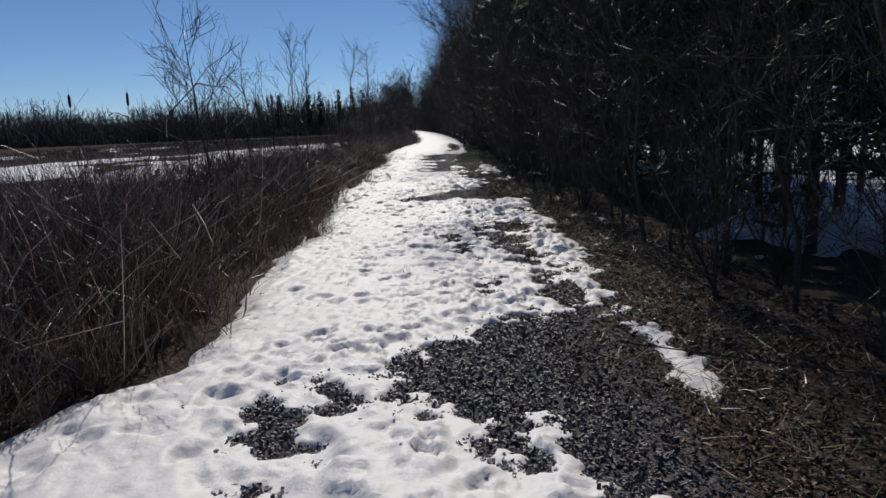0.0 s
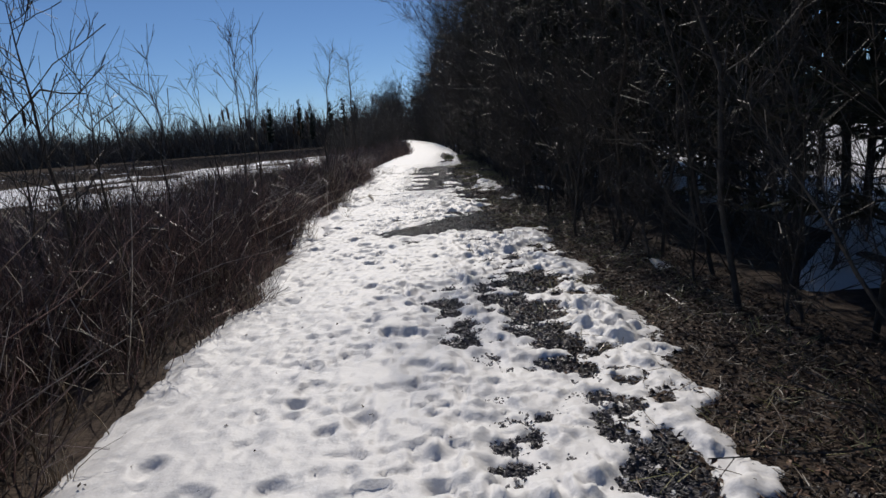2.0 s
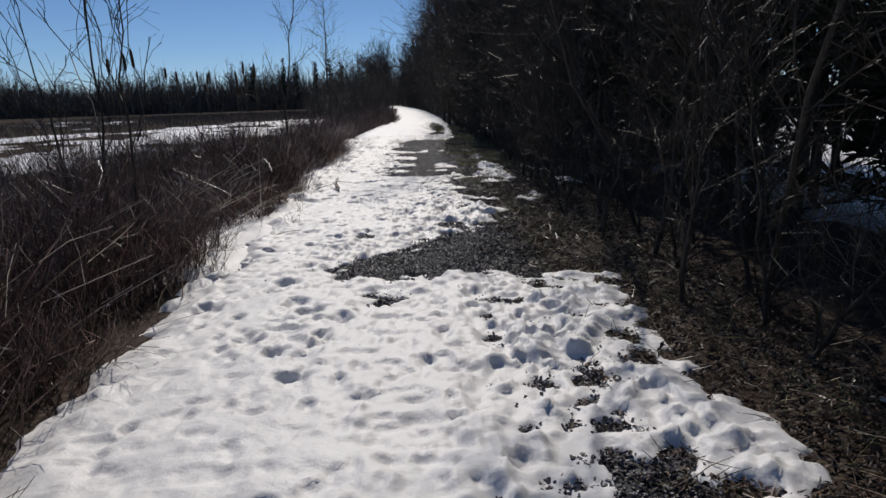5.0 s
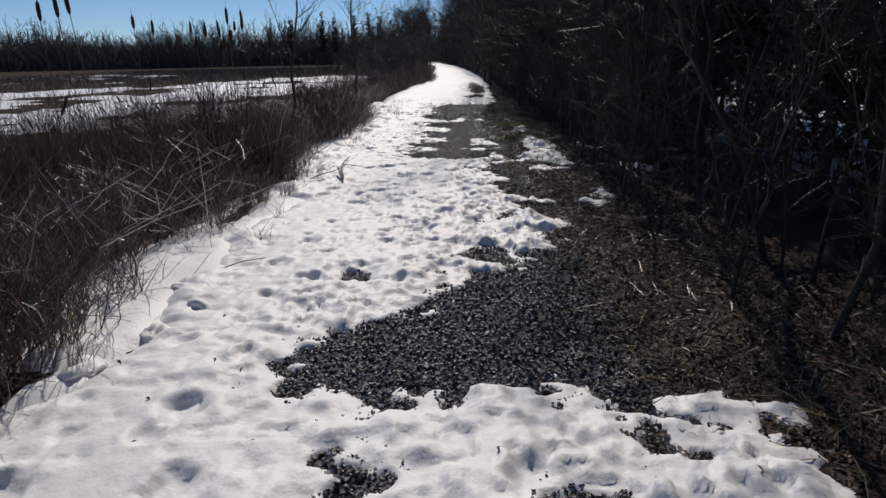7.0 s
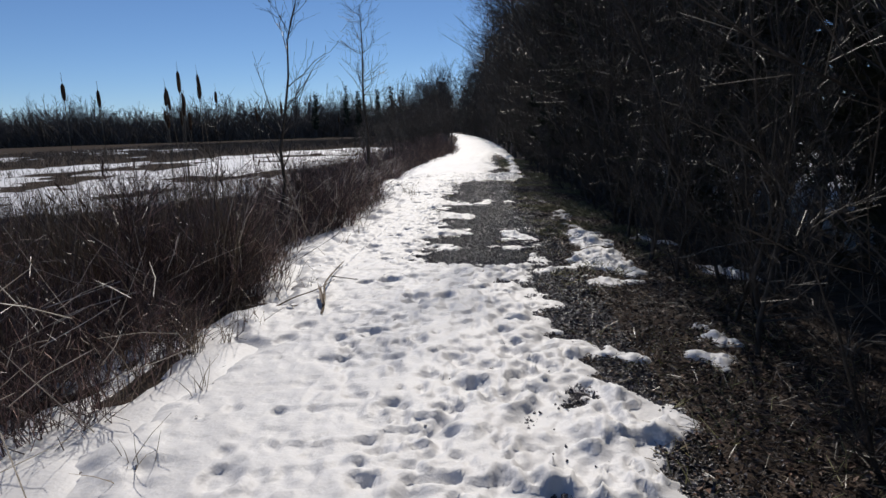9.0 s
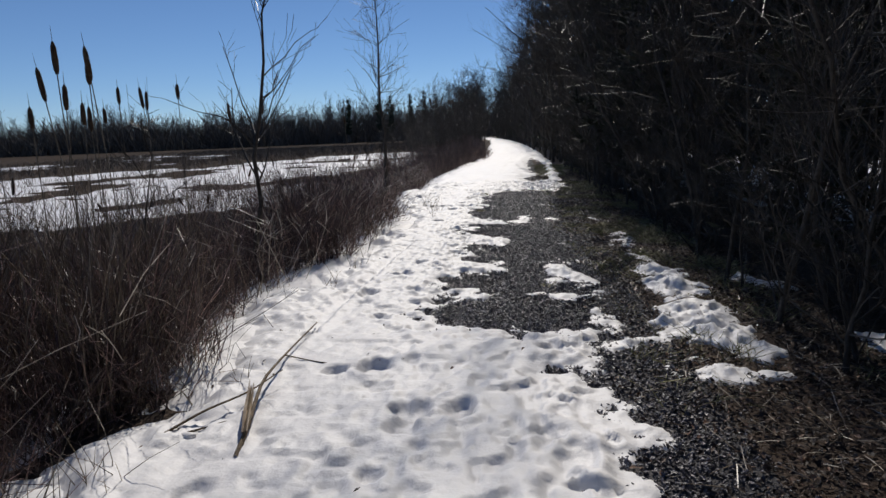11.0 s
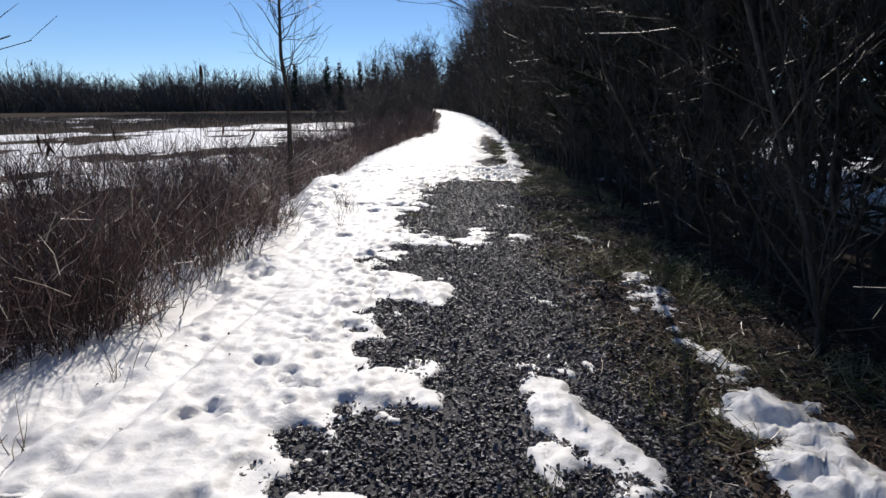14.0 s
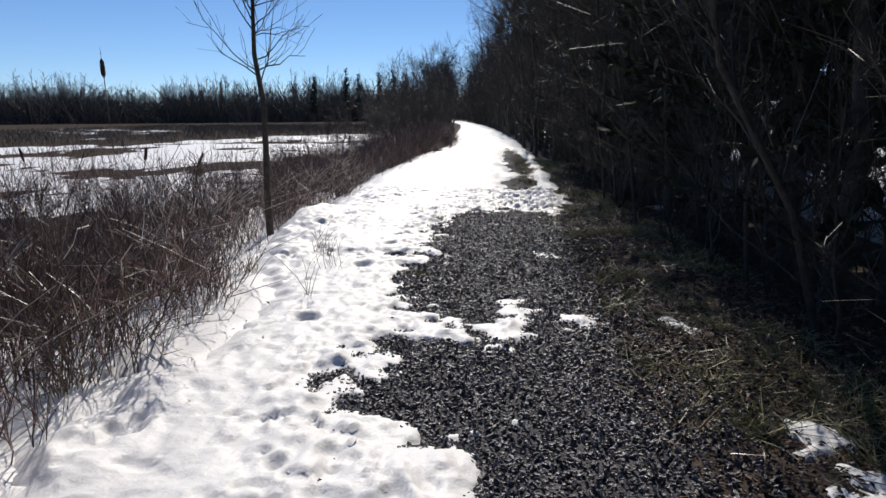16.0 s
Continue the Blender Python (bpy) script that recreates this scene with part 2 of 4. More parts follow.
ISLES = [(0.62, 22.45, 0.13, 0.52, -0.3), (0.42, 22.25, 0.12, 0.13, 0.0), (0.52, 21.58, 0.2, 0.1, 0.1), (0.14, 26.95, 0.13, 0.38, 0.2), (-0.34, 26.68, 0.18, 0.13, 0.0),
         (-0.48, 24.85, 0.42, 0.34, -0.2), (-0.55, 22.95, 0.36, 0.26, -0.4), (-0.48, 21.6, 0.2, 0.13, 0.0), (-0.15, 20.35, 0.3, 0.16, 0.0), (0.74, 20.78, 0.06, 0.13, 0.0), (0.15, 20.2, 0.75, 0.09, 0.0)]
SIDE_SNOW = [(1.42, 4.1, 0.06, 0.22, 0.0), (1.45, 3.66, 0.07, 0.12, 0.3), (1.4, 12.7, 0.28, 0.14, 0.2), (1.4, 19.62, 0.24, 0.12, 0.1), (1.5, 20.5, 0.33, 0.42, 0.0), (1.62, 21.1, 0.3, 0.45, 0.0), (1.55, 22.0, 0.25, 0.5, 0.1),
             (1.6, 22.7, 0.2, 0.4, 0.0), (1.5, 23.7, 0.07, 0.42, -0.1), (1.62, 25.32, 0.14, 0.09, 0.0), (1.55, 24.6, 0.06, 0.2, 0.2), (1.36, 27.02, 0.07, 0.08, 0.0), (1.66, 17.25, 0.1, 0.1, 0.0), (1.9, 17.76, 0.08, 0.12, 0.0),
             (1.06, 17.27, 0.1, 0.08, 0.0), (1.05, 16.2, 0.12, 0.1, 0.0), (1.7, 20.0, 0.2, 0.2, 0.0), (2.6, 22.5, 0.3, 0.25, 0.0), (3.0, 20.5, 0.3, 0.3, 0.0)]


def inside(x, y, spots):
    """Metres within the nearest of the ellipses; negative outside."""
    best = np.full(np.shape(x), -9.0)
    for cx, cy, rx, ry, turn in spots:
        c, s = math.cos(turn), math.sin(turn)
        u, v = (c * (x - cx) - s * (y - cy)) / rx, (s * (x - cx) + c * (y - cy)) / ry
        best = np.maximum(best, (1 - np.sqrt(u * u + v * v)) * min(rx, ry, 0.5))
    return best


def trail_snow(x, y):
    """Metres inside the trail's snow; negative where the ground is bare."""
    wob = 0.10 * fbm(x * 2.3, y * 2.3, 31) + 0.24 * fbm(x * 7, y * 7, 35, 4) + 0.01
    s = np.minimum(x - left_edge(y) + 0.14 * fbm(x * 2.6, y * 2.2, 33) * (y < 40), right_edge(y) - x + 0.18 * fbm(x * 6, y * 6, 34, 3) * (y < 40))
    s = np.minimum(s, -np.maximum(inside(x, y, BARE), inside(x, y, LONG_BARE_AND_SHADE)) + wob)
    worn = step(-0.3, 0.5, x) * (1 - step(1.4, 1.7, x)) * (1 - step(34, 36, y))
    s = np.minimum(s, 0.5 * (0.56 - 0.14 * worn - vnoise(x * 3.1, y * 2.6, 38)) + 0.22 * fbm(x * 8, y * 8, 39, 3) + 0.3 * (1 - worn))
    thin = step(0.1, 0.5, x) * (1 - step(1.5, 1.7, x)) * step(4.5, 6, y) * (1 - step(12.6, 13.4, y))
    s = np.minimum(s, 0.5 * (0.42 - vnoise(x * 4.4, y * 3.9, 37)) + 0.2 * fbm(x * 10, y * 10, 36, 3) + 0.4 * (1 - thin))
    s = np.maximum(s, inside(x, y, ISLES) + wob * 0.9 + 0.03)
    return np.maximum(s, inside(x, y, SIDE_SNOW) + wob * 0.9 + 0.02)


pits_x, pits_y = rng.uniform(-1.9, 1.6, 700), rng.uniform(0, 40, 700)
pits_r = 0.022 + 0.075 * rng.uniform(size=700) ** 2.2
pits_d = pits_r * rng.uniform(0.45, 0.75, 700)


def snow_relief(x, y):
    """Trodden, half-melted snow: smooth stretches, lumpy worn ones, a soft bank on the marsh side."""
    soft = step(-0.8, -1.4, x)
    trod = (0.6 + 0.5 * step(-0.15, 0.2, fbm(x * 1.1, y * 0.8, 43))) * (0.85 + 1.0 * step(-0.2, 0.9, x)) * (1 - 0.55 * soft)
    z = 0.010 * fbm(x * 1.6, y * 1.4, 41) + 0.012 * fbm(x * 5.0, y * 4.2, 47, 2) * trod
    dents = step(0.2, 0.27, vnoise(x * 7.5 + 0.8 * vnoise(x * 17, y * 17, 42), y * 6.2, 45)) * 0.034 + step(0.16, 0.24, vnoise(x * 13.0, y * 10.5, 46)) * 0.027
    z = z - dents * trod + (0.036 * np.abs(vnoise(x * 8.5 + 0.5 * vnoise(x * 5, y * 5, 40), y * 6.5, 49)) + 0.028 * fbm(x * 14, y * 11, 44, 3) + 0.012 * fbm(x * 32, y * 28, 50, 2)) * trod
    lip = step(-1.45, -2.0, x - bend_of(y)) * (0.3 + 1.0 * fbm(x * 2.6, y * 2.4, 52) + 0.45 * fbm(x * 7, y * 7, 53, 2)) * 0.075
    rut = x + 1.62 - 0.06 * np.clip(y - 22.0, 0, 3) - 0.03 * fbm(y * 1.5, 0 * y, 55)
    track = (step(0.05, 0.0, rut) * step(-0.16, -0.02, rut) * -0.035 + 0.012 * np.exp(-((rut - 0.06) / 0.04) ** 2)) * step(19.8, 20.4, y) * step(24.9, 24.2, y)
    return z + lip + track + 0.22 * np.exp(-((x + 2.7) / 0.35) ** 2 - ((y - 32.0) / 0.9) ** 2)


def sheet(xs, ys, height, keep=None):
    gx, gy = np.meshgrid(xs, ys)
    z = height(gx, gy)
    v = np.stack([gx, gy, z], -1).reshape(-1, 3)
    idx = np.arange(gx.size).reshape(gx.shape)
    f = np.stack([idx[:-1, :-1], idx[:-1, 1:], idx[1:, 1:], idx[1:, :-1]], -1).reshape(-1, 4)
    if keep is not None:
        f = f[(keep.ravel()[f] > 0).any(1)]
        used = np.unique(f)
        back = np.zeros(len(v), int)
        back[used] = np.arange(len(used))
        v, f = v[used], back[f]
    return v, f


# ---- ground ----
gx = np.concatenate([-np.geomspace(900, 5, 60), np.arange(-4.8, 6.0, 0.3), np.geomspace(6, 900, 60)])
gy = np.concatenate([-np.geomspace(300, 5, 20), np.arange(-4.6, 60, 0.35), np.geomspace(60, 1500, 70)])
ground_v, ground_f = sheet(gx, gy, land)
ground = stuff("ground", ground_v, ground_f, M_SOIL, "damp dark soil under the trail, marsh and woods", "ground", "structure", True)
ground.data.materials.append(M_MARSH)
ground.data.materials.append(M_GRIT)
mid = ground_v[ground_f].mean(1)
ground.data.polygons.foreach_set("material_index", np.where(mid[:, 0] < -2.6 + bend_of(mid[:, 1]), 1, np.where((np.abs(mid[:, 0] - bend_of(mid[:, 1])) < 1.2 - 0.3 * (mid[:, 1] > 23)) & (mid[:, 1] < 120), 2, 0)).astype(np.int32))


def snow_height(x, y):
    s = trail_snow(x, y)
    z = land(x, y) + 0.016 * step(-0.02, 0.03, s) + 0.05 * step(0.0, 0.28, s) + snow_relief(x, y) * step(0.0, 0.26, s) - 0.03 * step(0.02, -0.05, s)
    near = (x > -2.3) & (x < 1.8) & (y > 0.62) & (y < 40)
    if near.any():
        dip = np.zeros_like(x)
        step_x, step_y = x[0, 1] - x[0, 0], y[1, 0] - y[0, 0]
        for px, py, r, d in zip(pits_x, pits_y, pits_r, pits_d):
            i0, i1 = int((px - 3 * r - x[0, 0]) / step_x), int((px + 3 * r - x[0, 0]) / step_x) + 2
            j0, j1 = int((py - 5 * r - y[0, 0]) / step_y), int((py + 5 * r - y[0, 0]) / step_y) + 2
            i0, j0 = max(i0, 0), max(j0, 0)
            if i1 <= i0 or j1 <= j0:
                continue
            qx, qy = x[j0:j1, i0:i1], y[j0:j1, i0:i1]
            q = np.clip(((qx - px) / r) ** 2 + ((qy - py) / (1.25 * r)) ** 2 + 1.5 * vnoise(qx * 16, qy * 16, 57), 0, None)
            dip[j0:j1, i0:i1] -= d * (1 / (1 + q ** 3) - 0.18 * np.exp(-((np.sqrt(q) - 1.5) / 0.35) ** 2))
        z = z + dip * step(0.02, 0.2, s)
    return np.where(s > 0.06, np.maximum(z, land(x, y) + 0.012 + 0.012 * vnoise(x * 9, y * 9, 58)), z)


def lay_snow(name, xs, ys, label):
    a, b = np.meshgrid(xs, ys)
    v, f = sheet(xs, ys, snow_height, trail_snow(a, b) + 0.03)
    return stuff(name, v, f, M_SNOW, label, "snow", "structure", True)


lay_snow("snow_near", np.arange(-3.3, 3.4, 0.021), np.arange(0.6, 36, 0.024), "trampled old snow with footprints on the trail")
lay_snow("snow_start", np.arange(-3.6, 3.6, 0.06), np.arange(-4.5, 0.64, 0.06), "old snow on the trail at the start of the walk")
lay_snow("snow_far", np.arange(-14, 3.6, 0.12), np.arange(35.9, 190, 0.4), "bright packed snow on the distant trail")


def field_snow(x, y):
    far = 1.5 * fbm(x * 0.06, y * 0.045, 61) + 0.5 * fbm(x * 0.35, y * 0.25, 66) + 0.25 * fbm(x * 1.5, y * 1.2, 68, 3)
    return far - 0.07 + 0.16 * step(60, 35, y) - 0.75 * step(65, 125, y) - 0.8 * step(-6.5, -4.4, x - bend_of(y)) - 0.9 * step(38, 29, y + 0.15 * (x + 12))


fx, fy = np.arange(-80, -3, 0.3), np.arange(-4, 170, 0.6)
a, b = np.meshgrid(fx, fy)
v, f = sheet(fx, fy, lambda x, y: land(x, y) - 0.03 + 0.09 * step(-0.03, 0.08, field_snow(x, y)), field_snow(a, b))
stuff("marsh_snow", v, f, M_SNOW, "thin patchy snow lying over the frozen marsh", "snow", "structure", True)


def bank_snow(x, y):
    xs = x - left_edge(y)
    return 0.8 * fbm(x * 0.8, y * 0.7, 64) + 0.35 * fbm(x * 3.5, y * 3.5, 67) + 0.13 + 0.32 * step(20.5, 22, y) * step(-2.2, -1.2, xs) + 0.2 * step(13.5, 14.5, y) * step(19, 18, y) - 0.5 * step(13.5, 11.5, y) - 0.35 * step(-1.6, -3.0, xs) - 0.6 * step(46, 55, y) + 0.6 * np.exp(-((x + 2.7) / 0.5) ** 2 - ((y - 22.5) / 0.6) ** 2)


fx, fy = np.arange(-6.5, -1.5, 0.08), np.arange(11, 55, 0.1)
a, b = np.meshgrid(fx, fy)
v, f = sheet(fx, fy, lambda x, y: land(x, y) - 0.03 + 0.09 * step(-0.03, 0.1, bank_snow(x, y)) + 0.05 * fbm(x * 3, y * 3, 69) - 0.05 * step(0.02, 0.2, x - left_edge(y)), np.minimum(bank_snow(a, b), left_edge(b) + 0.3 - a))
stuff("bank_snow", v, f, M_SNOW, "leftover snow lying among the weeds on the bank", "snow", "structure", True)


def wood_snow(x, y):
    return fbm(x * 0.22, y * 0.22, 71) + 0.85 * fbm(x * 1.1, y * 1.1, 74) - 0.15 + 0.95 * step(5.2, 6.6, x - bend_of(y)) - 0.55 * step(6.0, 4.4, x - bend_of(y))


fx, fy = np.arange(2.4, 60, 0.4), np.arange(-6, 90, 0.5)
a, b = np.meshgrid(fx, fy)
v, f = sheet(fx, fy, lambda x, y: land(x, y) - 0.03 + 0.1 * step(-0.03, 0.08, wood_snow(x, y)), wood_snow(a, b))
stuff("woodland_snow", v, f, M_SNOW, "patchy snow on the woodland floor and open field behind", "snow", "structure", True)


# ---- loose gravel, leaves and grass ----
def chips(x, y, z, size, flat=0.7):
    """Crushed stones: boxes with every corner shifted."""
    n = len(x)
    cube = np.array([[-1, -1, -1], [1, -1, -1], [1, 1, -1], [-1, 1, -1], [-1, -1, 1], [1, -1, 1], [1, 1, 1], [-1, 1, 1]], float)
    v = cube[None] * rng.uniform(0.35, 1.0, (n, 8, 3)) * size[:, None, None] * 0.5
    v[:, :, 0] *= rng.uniform(0.7, 1.5, n)[:, None]
    v[:, :, 2] *= flat
    q = unit(rng.normal(size=(n, 3)))
    ang = rng.uniform(0, 2 * np.pi, n)
    tip = rng.normal(size=n) * 0.65
    v[:, :, 2] += v[:, :, 0] * tip[:, None]
    c, s = np.cos(ang)[:, None], np.sin(ang)[:, None]
    v = np.stack([v[:, :, 0] * c - v[:, :, 1] * s, v[:, :, 0] * s + v[:, :, 1] * c, v[:, :, 2]], -1)
    v += np.stack([x, y, z], -1)[:, None]
    quad = np.array([[4, 5, 6, 7], [0, 1, 5, 4], [1, 2, 6, 5], [2, 3, 7, 6], [3, 0, 4, 7]])
    f = (np.arange(n) * 8)[:, None, None] + quad[None]
    return v.reshape(-1, 3), f.reshape(-1, 4)


def scatter(n, x0, x1, y0, y1, odds):
    x, y = rng.uniform(x0, x1, n), rng.uniform(y0, y1, n)
    ok = rng.uniform(size=n) < odds(x, y)
    return x[ok], y[ok]


x, y = scatter(240000, -1.15, 1.7, 1.6, 36, lambda x, y: (trail_snow(x, y) < 0.04 + 0.07 * rng.uniform(size=len(x)) ** 4) * (1 - 0.92 * step(0.7, 1.4, x + 0.35 * fbm(x * 2, y * 0.8, 81) - 0.15 * step(22, 26, y) + 0.2 * step(7, 5, y))) * (1 - 0.5 * step(25, 32, y)))
v, f = chips(x, y, land(x, y) + 0.008 + 0.008 * rng.uniform(size=len(x)), rng.uniform(0.010, 0.024, len(x)) * (1 + 0.25 * step(24, 32, y)))
stuff("trail_gravel", v, f, M_STONE, "loose crushed grey stone where the snow has melted", "gravel")


def leaf_bits(x, y, z, size):
    n = len(x)
    ang = rng.uniform(0, 2 * np.pi, n)
    c, s = np.cos(ang), np.sin(ang)
    e1 = np.stack([c, s, rng.normal(size=n) * 0.35], -1) * size[:, None]
    e2 = np.stack([-s, c, rng.normal(size=n) * 0.35], -1) * (size * rng.uniform(0.3, 0.65, n))[:, None]
    mid = np.stack([x, y, z + size * 0.15], -1)
    lift = np.stack([0 * x, 0 * x, size * rng.uniform(0.05, 0.4, n)], -1)
    v = np.stack([mid - e1 * 0.5 + lift * 0.5, mid - e2 * 0.5 + lift, mid + e1 * 0.5 + lift * 0.3, mid + e2 * 0.5 + lift], 1)
    base = np.arange(n)[:, None] * 4
    f = np.concatenate([base + np.array([[0, 1, 2]]), base + np.array([[0, 2, 3]])])
    return v.reshape(-1, 3), f


x, y = scatter(190000, 0.45, 3.4, 0.8, 40, lambda x, y: (trail_snow(x, y) < 0.02) * step(0.55, 1.2, x + 0.5 * fbm(x * 2, y * 0.8, 81)) * (1 - 0.7 * step(2.2, 3.4, x)) * (0.75 + 0.25 * step(22, 15, y)))
v, f = leaf_bits(x, y, land(x, y) + 0.01, rng.uniform(0.014, 0.05, len(x)))
stuff("leaf_litter", v, f, M_LEAF, "brown dead leaves matted along the trail's wooded edge", "leaves")

x, y = scatter(80000, 0.6, 2.6, 0.5, 45, lambda x, y: (trail_snow(x, y) < 0.03) * step(0.65, 1.2, x) * (0.15 + 0.85 * step(19, 25, y)) * (fbm(x * 1.5, y * 1.2, 91) > -0.1))
p = stems(x, y, land(x, y), rng.uniform(0.025, 0.085, len(x)) * (1 + 1.4 * np.clip(fbm(x * 3.5, y * 3.0, 93), -0.3, 1)), 0.9, 2, 0.5)
v, f = tubes(p, np.linspace(0.0038, 0.0014, 2)[None] * np.ones((len(x), 1)))
stuff("verge_grass", v, f, M_GRASS, "short flattened winter grass beside the gravel", "grass")

x, y = scatter(17000, 0.75, 2.7, 0.8, 40, lambda x, y: (trail_snow(x, y) < 0.05) * step(0.75, 1.3, x + 0.4 * fbm(x * 2, y, 83)) * 0.8)
p = stems(x, y, land(x, y) + 0.015, rng.uniform(0.015, 0.05, len(x)), 2.2, 3, 0.6)
p[..., 2] = np.maximum(p[..., 2], land(x, y)[:, None] + 0.008)
stuff("straw_litter", *tubes(p, np.array([[0.0022, 0.0026, 0.0012]]) * np.ones((len(x), 1))), M_STRAW, "bleached bits of straw and stalk on the verge", "straw")

# ---- dry brush along the marsh side ----
def brush_odds(x, y):
    xs = x - left_edge(y)
    wide = 2.8 + 4.2 * step(21, 12, y) + 1.2 * step(36, 50, y)
    far = 1 - 0.84 * step(wide, wide + 1.8, -xs)
    lush = 1 - 0.85 * np.exp(-((y - 22.6) / 0.8) ** 2) * (xs > -1.15)
    return far * lush * (0.45 - 0.33 * step(12, 14.5, y) + (0.55 + 0.33 * step(12, 14.5, y)) * step(-0.1, 0.08, fbm(x * 1.1, y * 1.1, 95))) * np.where(xs < -0.2, 1.0, 0.12 * (xs < 0.1))


def brush_height(x, y):
    xs = x - left_edge(y)
    tall = (0.42 + 1.3 * step(0.0, -1.3, xs)) * (1.0 - 0.1 * step(11, 15, y))
    tall = tall * (1 - 0.45 * step(13.2, 14.6, y) * step(19.0, 17.8, y))
    tall = tall * (1 - 0.28 * step(21.5, 23, y) * step(-0.6, -1.3, xs))
    tall = tall * (1 - 0.35 * np.exp(-((y - 22.8) / 1.2) ** 2))
    return tall * (1 + 0.7 * fbm(x * 0.9, y * 0.9, 97)) * (1 - 0.1 * step(-3.5, -6, xs))


def weeds(n, x0, x1, y0, y1, odds, twigs, thick, mat, name, label):
    """Clumps of stems that fan out from a common root, crooked and forked."""
    cx, cy = scatter(n // 9, x0, x1, y0, y1, odds)
    who = np.repeat(np.arange(len(cx)), 9)
    fan = rng.normal(size=(len(who), 2))
    x, y = cx[who] + 0.09 * fan[:, 0], cy[who] + 0.09 * fan[:, 1]
    h = brush_height(x, y) * rng.uniform(0.7, 1.2, len(cx))[who] * (0.6 + 0.6 * rng.uniform(size=len(who)) ** 0.7)
    h = np.minimum(h, 1.45 + 0.25 * rng.uniform(size=len(h)))
    p = stems(x, y, land(x, y), h, 0.12, 5, 0.12)
    s = np.linspace(0, 1, 5)[None, :]
    out = (h * rng.uniform(0.02, 0.34, len(x)))[:, None] * (s + 0.4 * s * s)
    p[..., 0] += fan[:, :1] * out
    p[..., 1] += fan[:, 1:] * out
    p[:, 1:] += rng.normal(size=p[:, 1:].shape) * 0.022
    r = np.linspace(0.0045, 0.0016, 5)[None] * (rng.uniform(0.6, 1.4, len(x)) * (1 + thick * np.clip(y - 25, 0, 40) / 40))[:, None]
    tw, tr = grow(p, r, twigs, (0.12, 0.48), (18, 80), 0.18, 2, lo=0.1, thin=0.8)
    return stuff(name, *join([tubes(p, r), tubes(tw, np.maximum(tr, 0.0016))]), mat, label, "brush")


weeds(21500, -4.8, -1.3, 0.6, 26, brush_odds, 5, 0.0, M_BRUSH, "dry_brush", "dense red-brown stems of dead weeds beside the trail")
weeds(19000, -12, -4.8, 2.0, 27, brush_odds, 4, 0.0, M_BRUSH, "dry_brush", "thick red-brown weeds spreading into the marsh")
weeds(17000, -6.5, -1.5, 26, 66, brush_odds, 4, 0.9, M_BRUSH, "dry_brush", "red-brown weeds along the bank further on")

weeds(2800, -15, -5, 24, 44, lambda x, y: 0.3 + 0.7 * step(0.0, 0.2, fbm(x * 0.5, y * 0.5, 98)), 3, 0.6, M_BRUSH, "dry_brush", "scattered dark weeds standing out of the marsh snow")

x, y = scatter(12000, -5.0, -1.6, 0.6, 50, lambda x, y: brush_odds(x, y) * (1 - 0.75 * step(-0.5, -1.5, x - left_edge(y))) * (1 - 0.72 * step(21, 23, y)))
h = brush_height(x, y) * rng.uniform(0.5, 1.15, len(x))
p = stems(x, y, land(x, y), h, 0.24, 5, 0.3)
r = np.array([0.004, 0.0045, 0.004, 0.003, 0.0012])[None] * rng.uniform(0.6, 1.3, len(x))[:, None]
stuff("dry_reeds", *tubes(p, r), M_STRAW, "pale dry grass and reed blades edging the snow", "reeds")

# a stand of tall cattail blades at the foot of the seed heads
x, y = scatter(5200, -6.2, -2.4, 18.0, 22.2, lambda x, y: (x < left_edge(y) - 0.35) * step(-0.3, 0.1, fbm(x * 1.3, y * 1.3, 99)) * (1 - 0.8 * step(21.2, 22.0, y + 0.3 * (x + 4))))
p = stems(x, y, land(x, y), rng.uniform(1.0, 1.9, len(x)) * (0.65 + 0.35 * step(-0.3, -1.2, x - left_edge(y))), 0.1, 5, 0.16)
r = np.array([0.005, 0.0055, 0.005, 0.004, 0.0015])[None] * rng.uniform(0.6, 1.2, len(x))[:, None]
stuff("cattail_reeds", *tubes(p[::2], r[::2]), M_SEDGE, "tall dead brown cattail blades standing close together", "reeds")
stuff("cattail_reeds", *tubes(p[1::2], r[1::2]), M_STRAW, "tall bleached cattail blades among the brown ones", "reeds")

# broken canes leaning and lying in the brush
x, y = scatter(3000, -5.0, -1.9, 1, 40, lambda x, y: (x < left_edge(y) - 0.15) * 1.0)
p = stems(x, y, land(x, y) + rng.uniform(0.05, 0.8, len(x)), rng.uniform(0.08, 0.4, len(x)), 1.0, 3, 0.3)
stuff("broken_canes", *tubes(p, np.array([[0.0034, 0.003, 0.002]]) * np.ones((len(x), 1))), M_CANE, "bleached broken reed stalks tangled in the brush", "reeds")

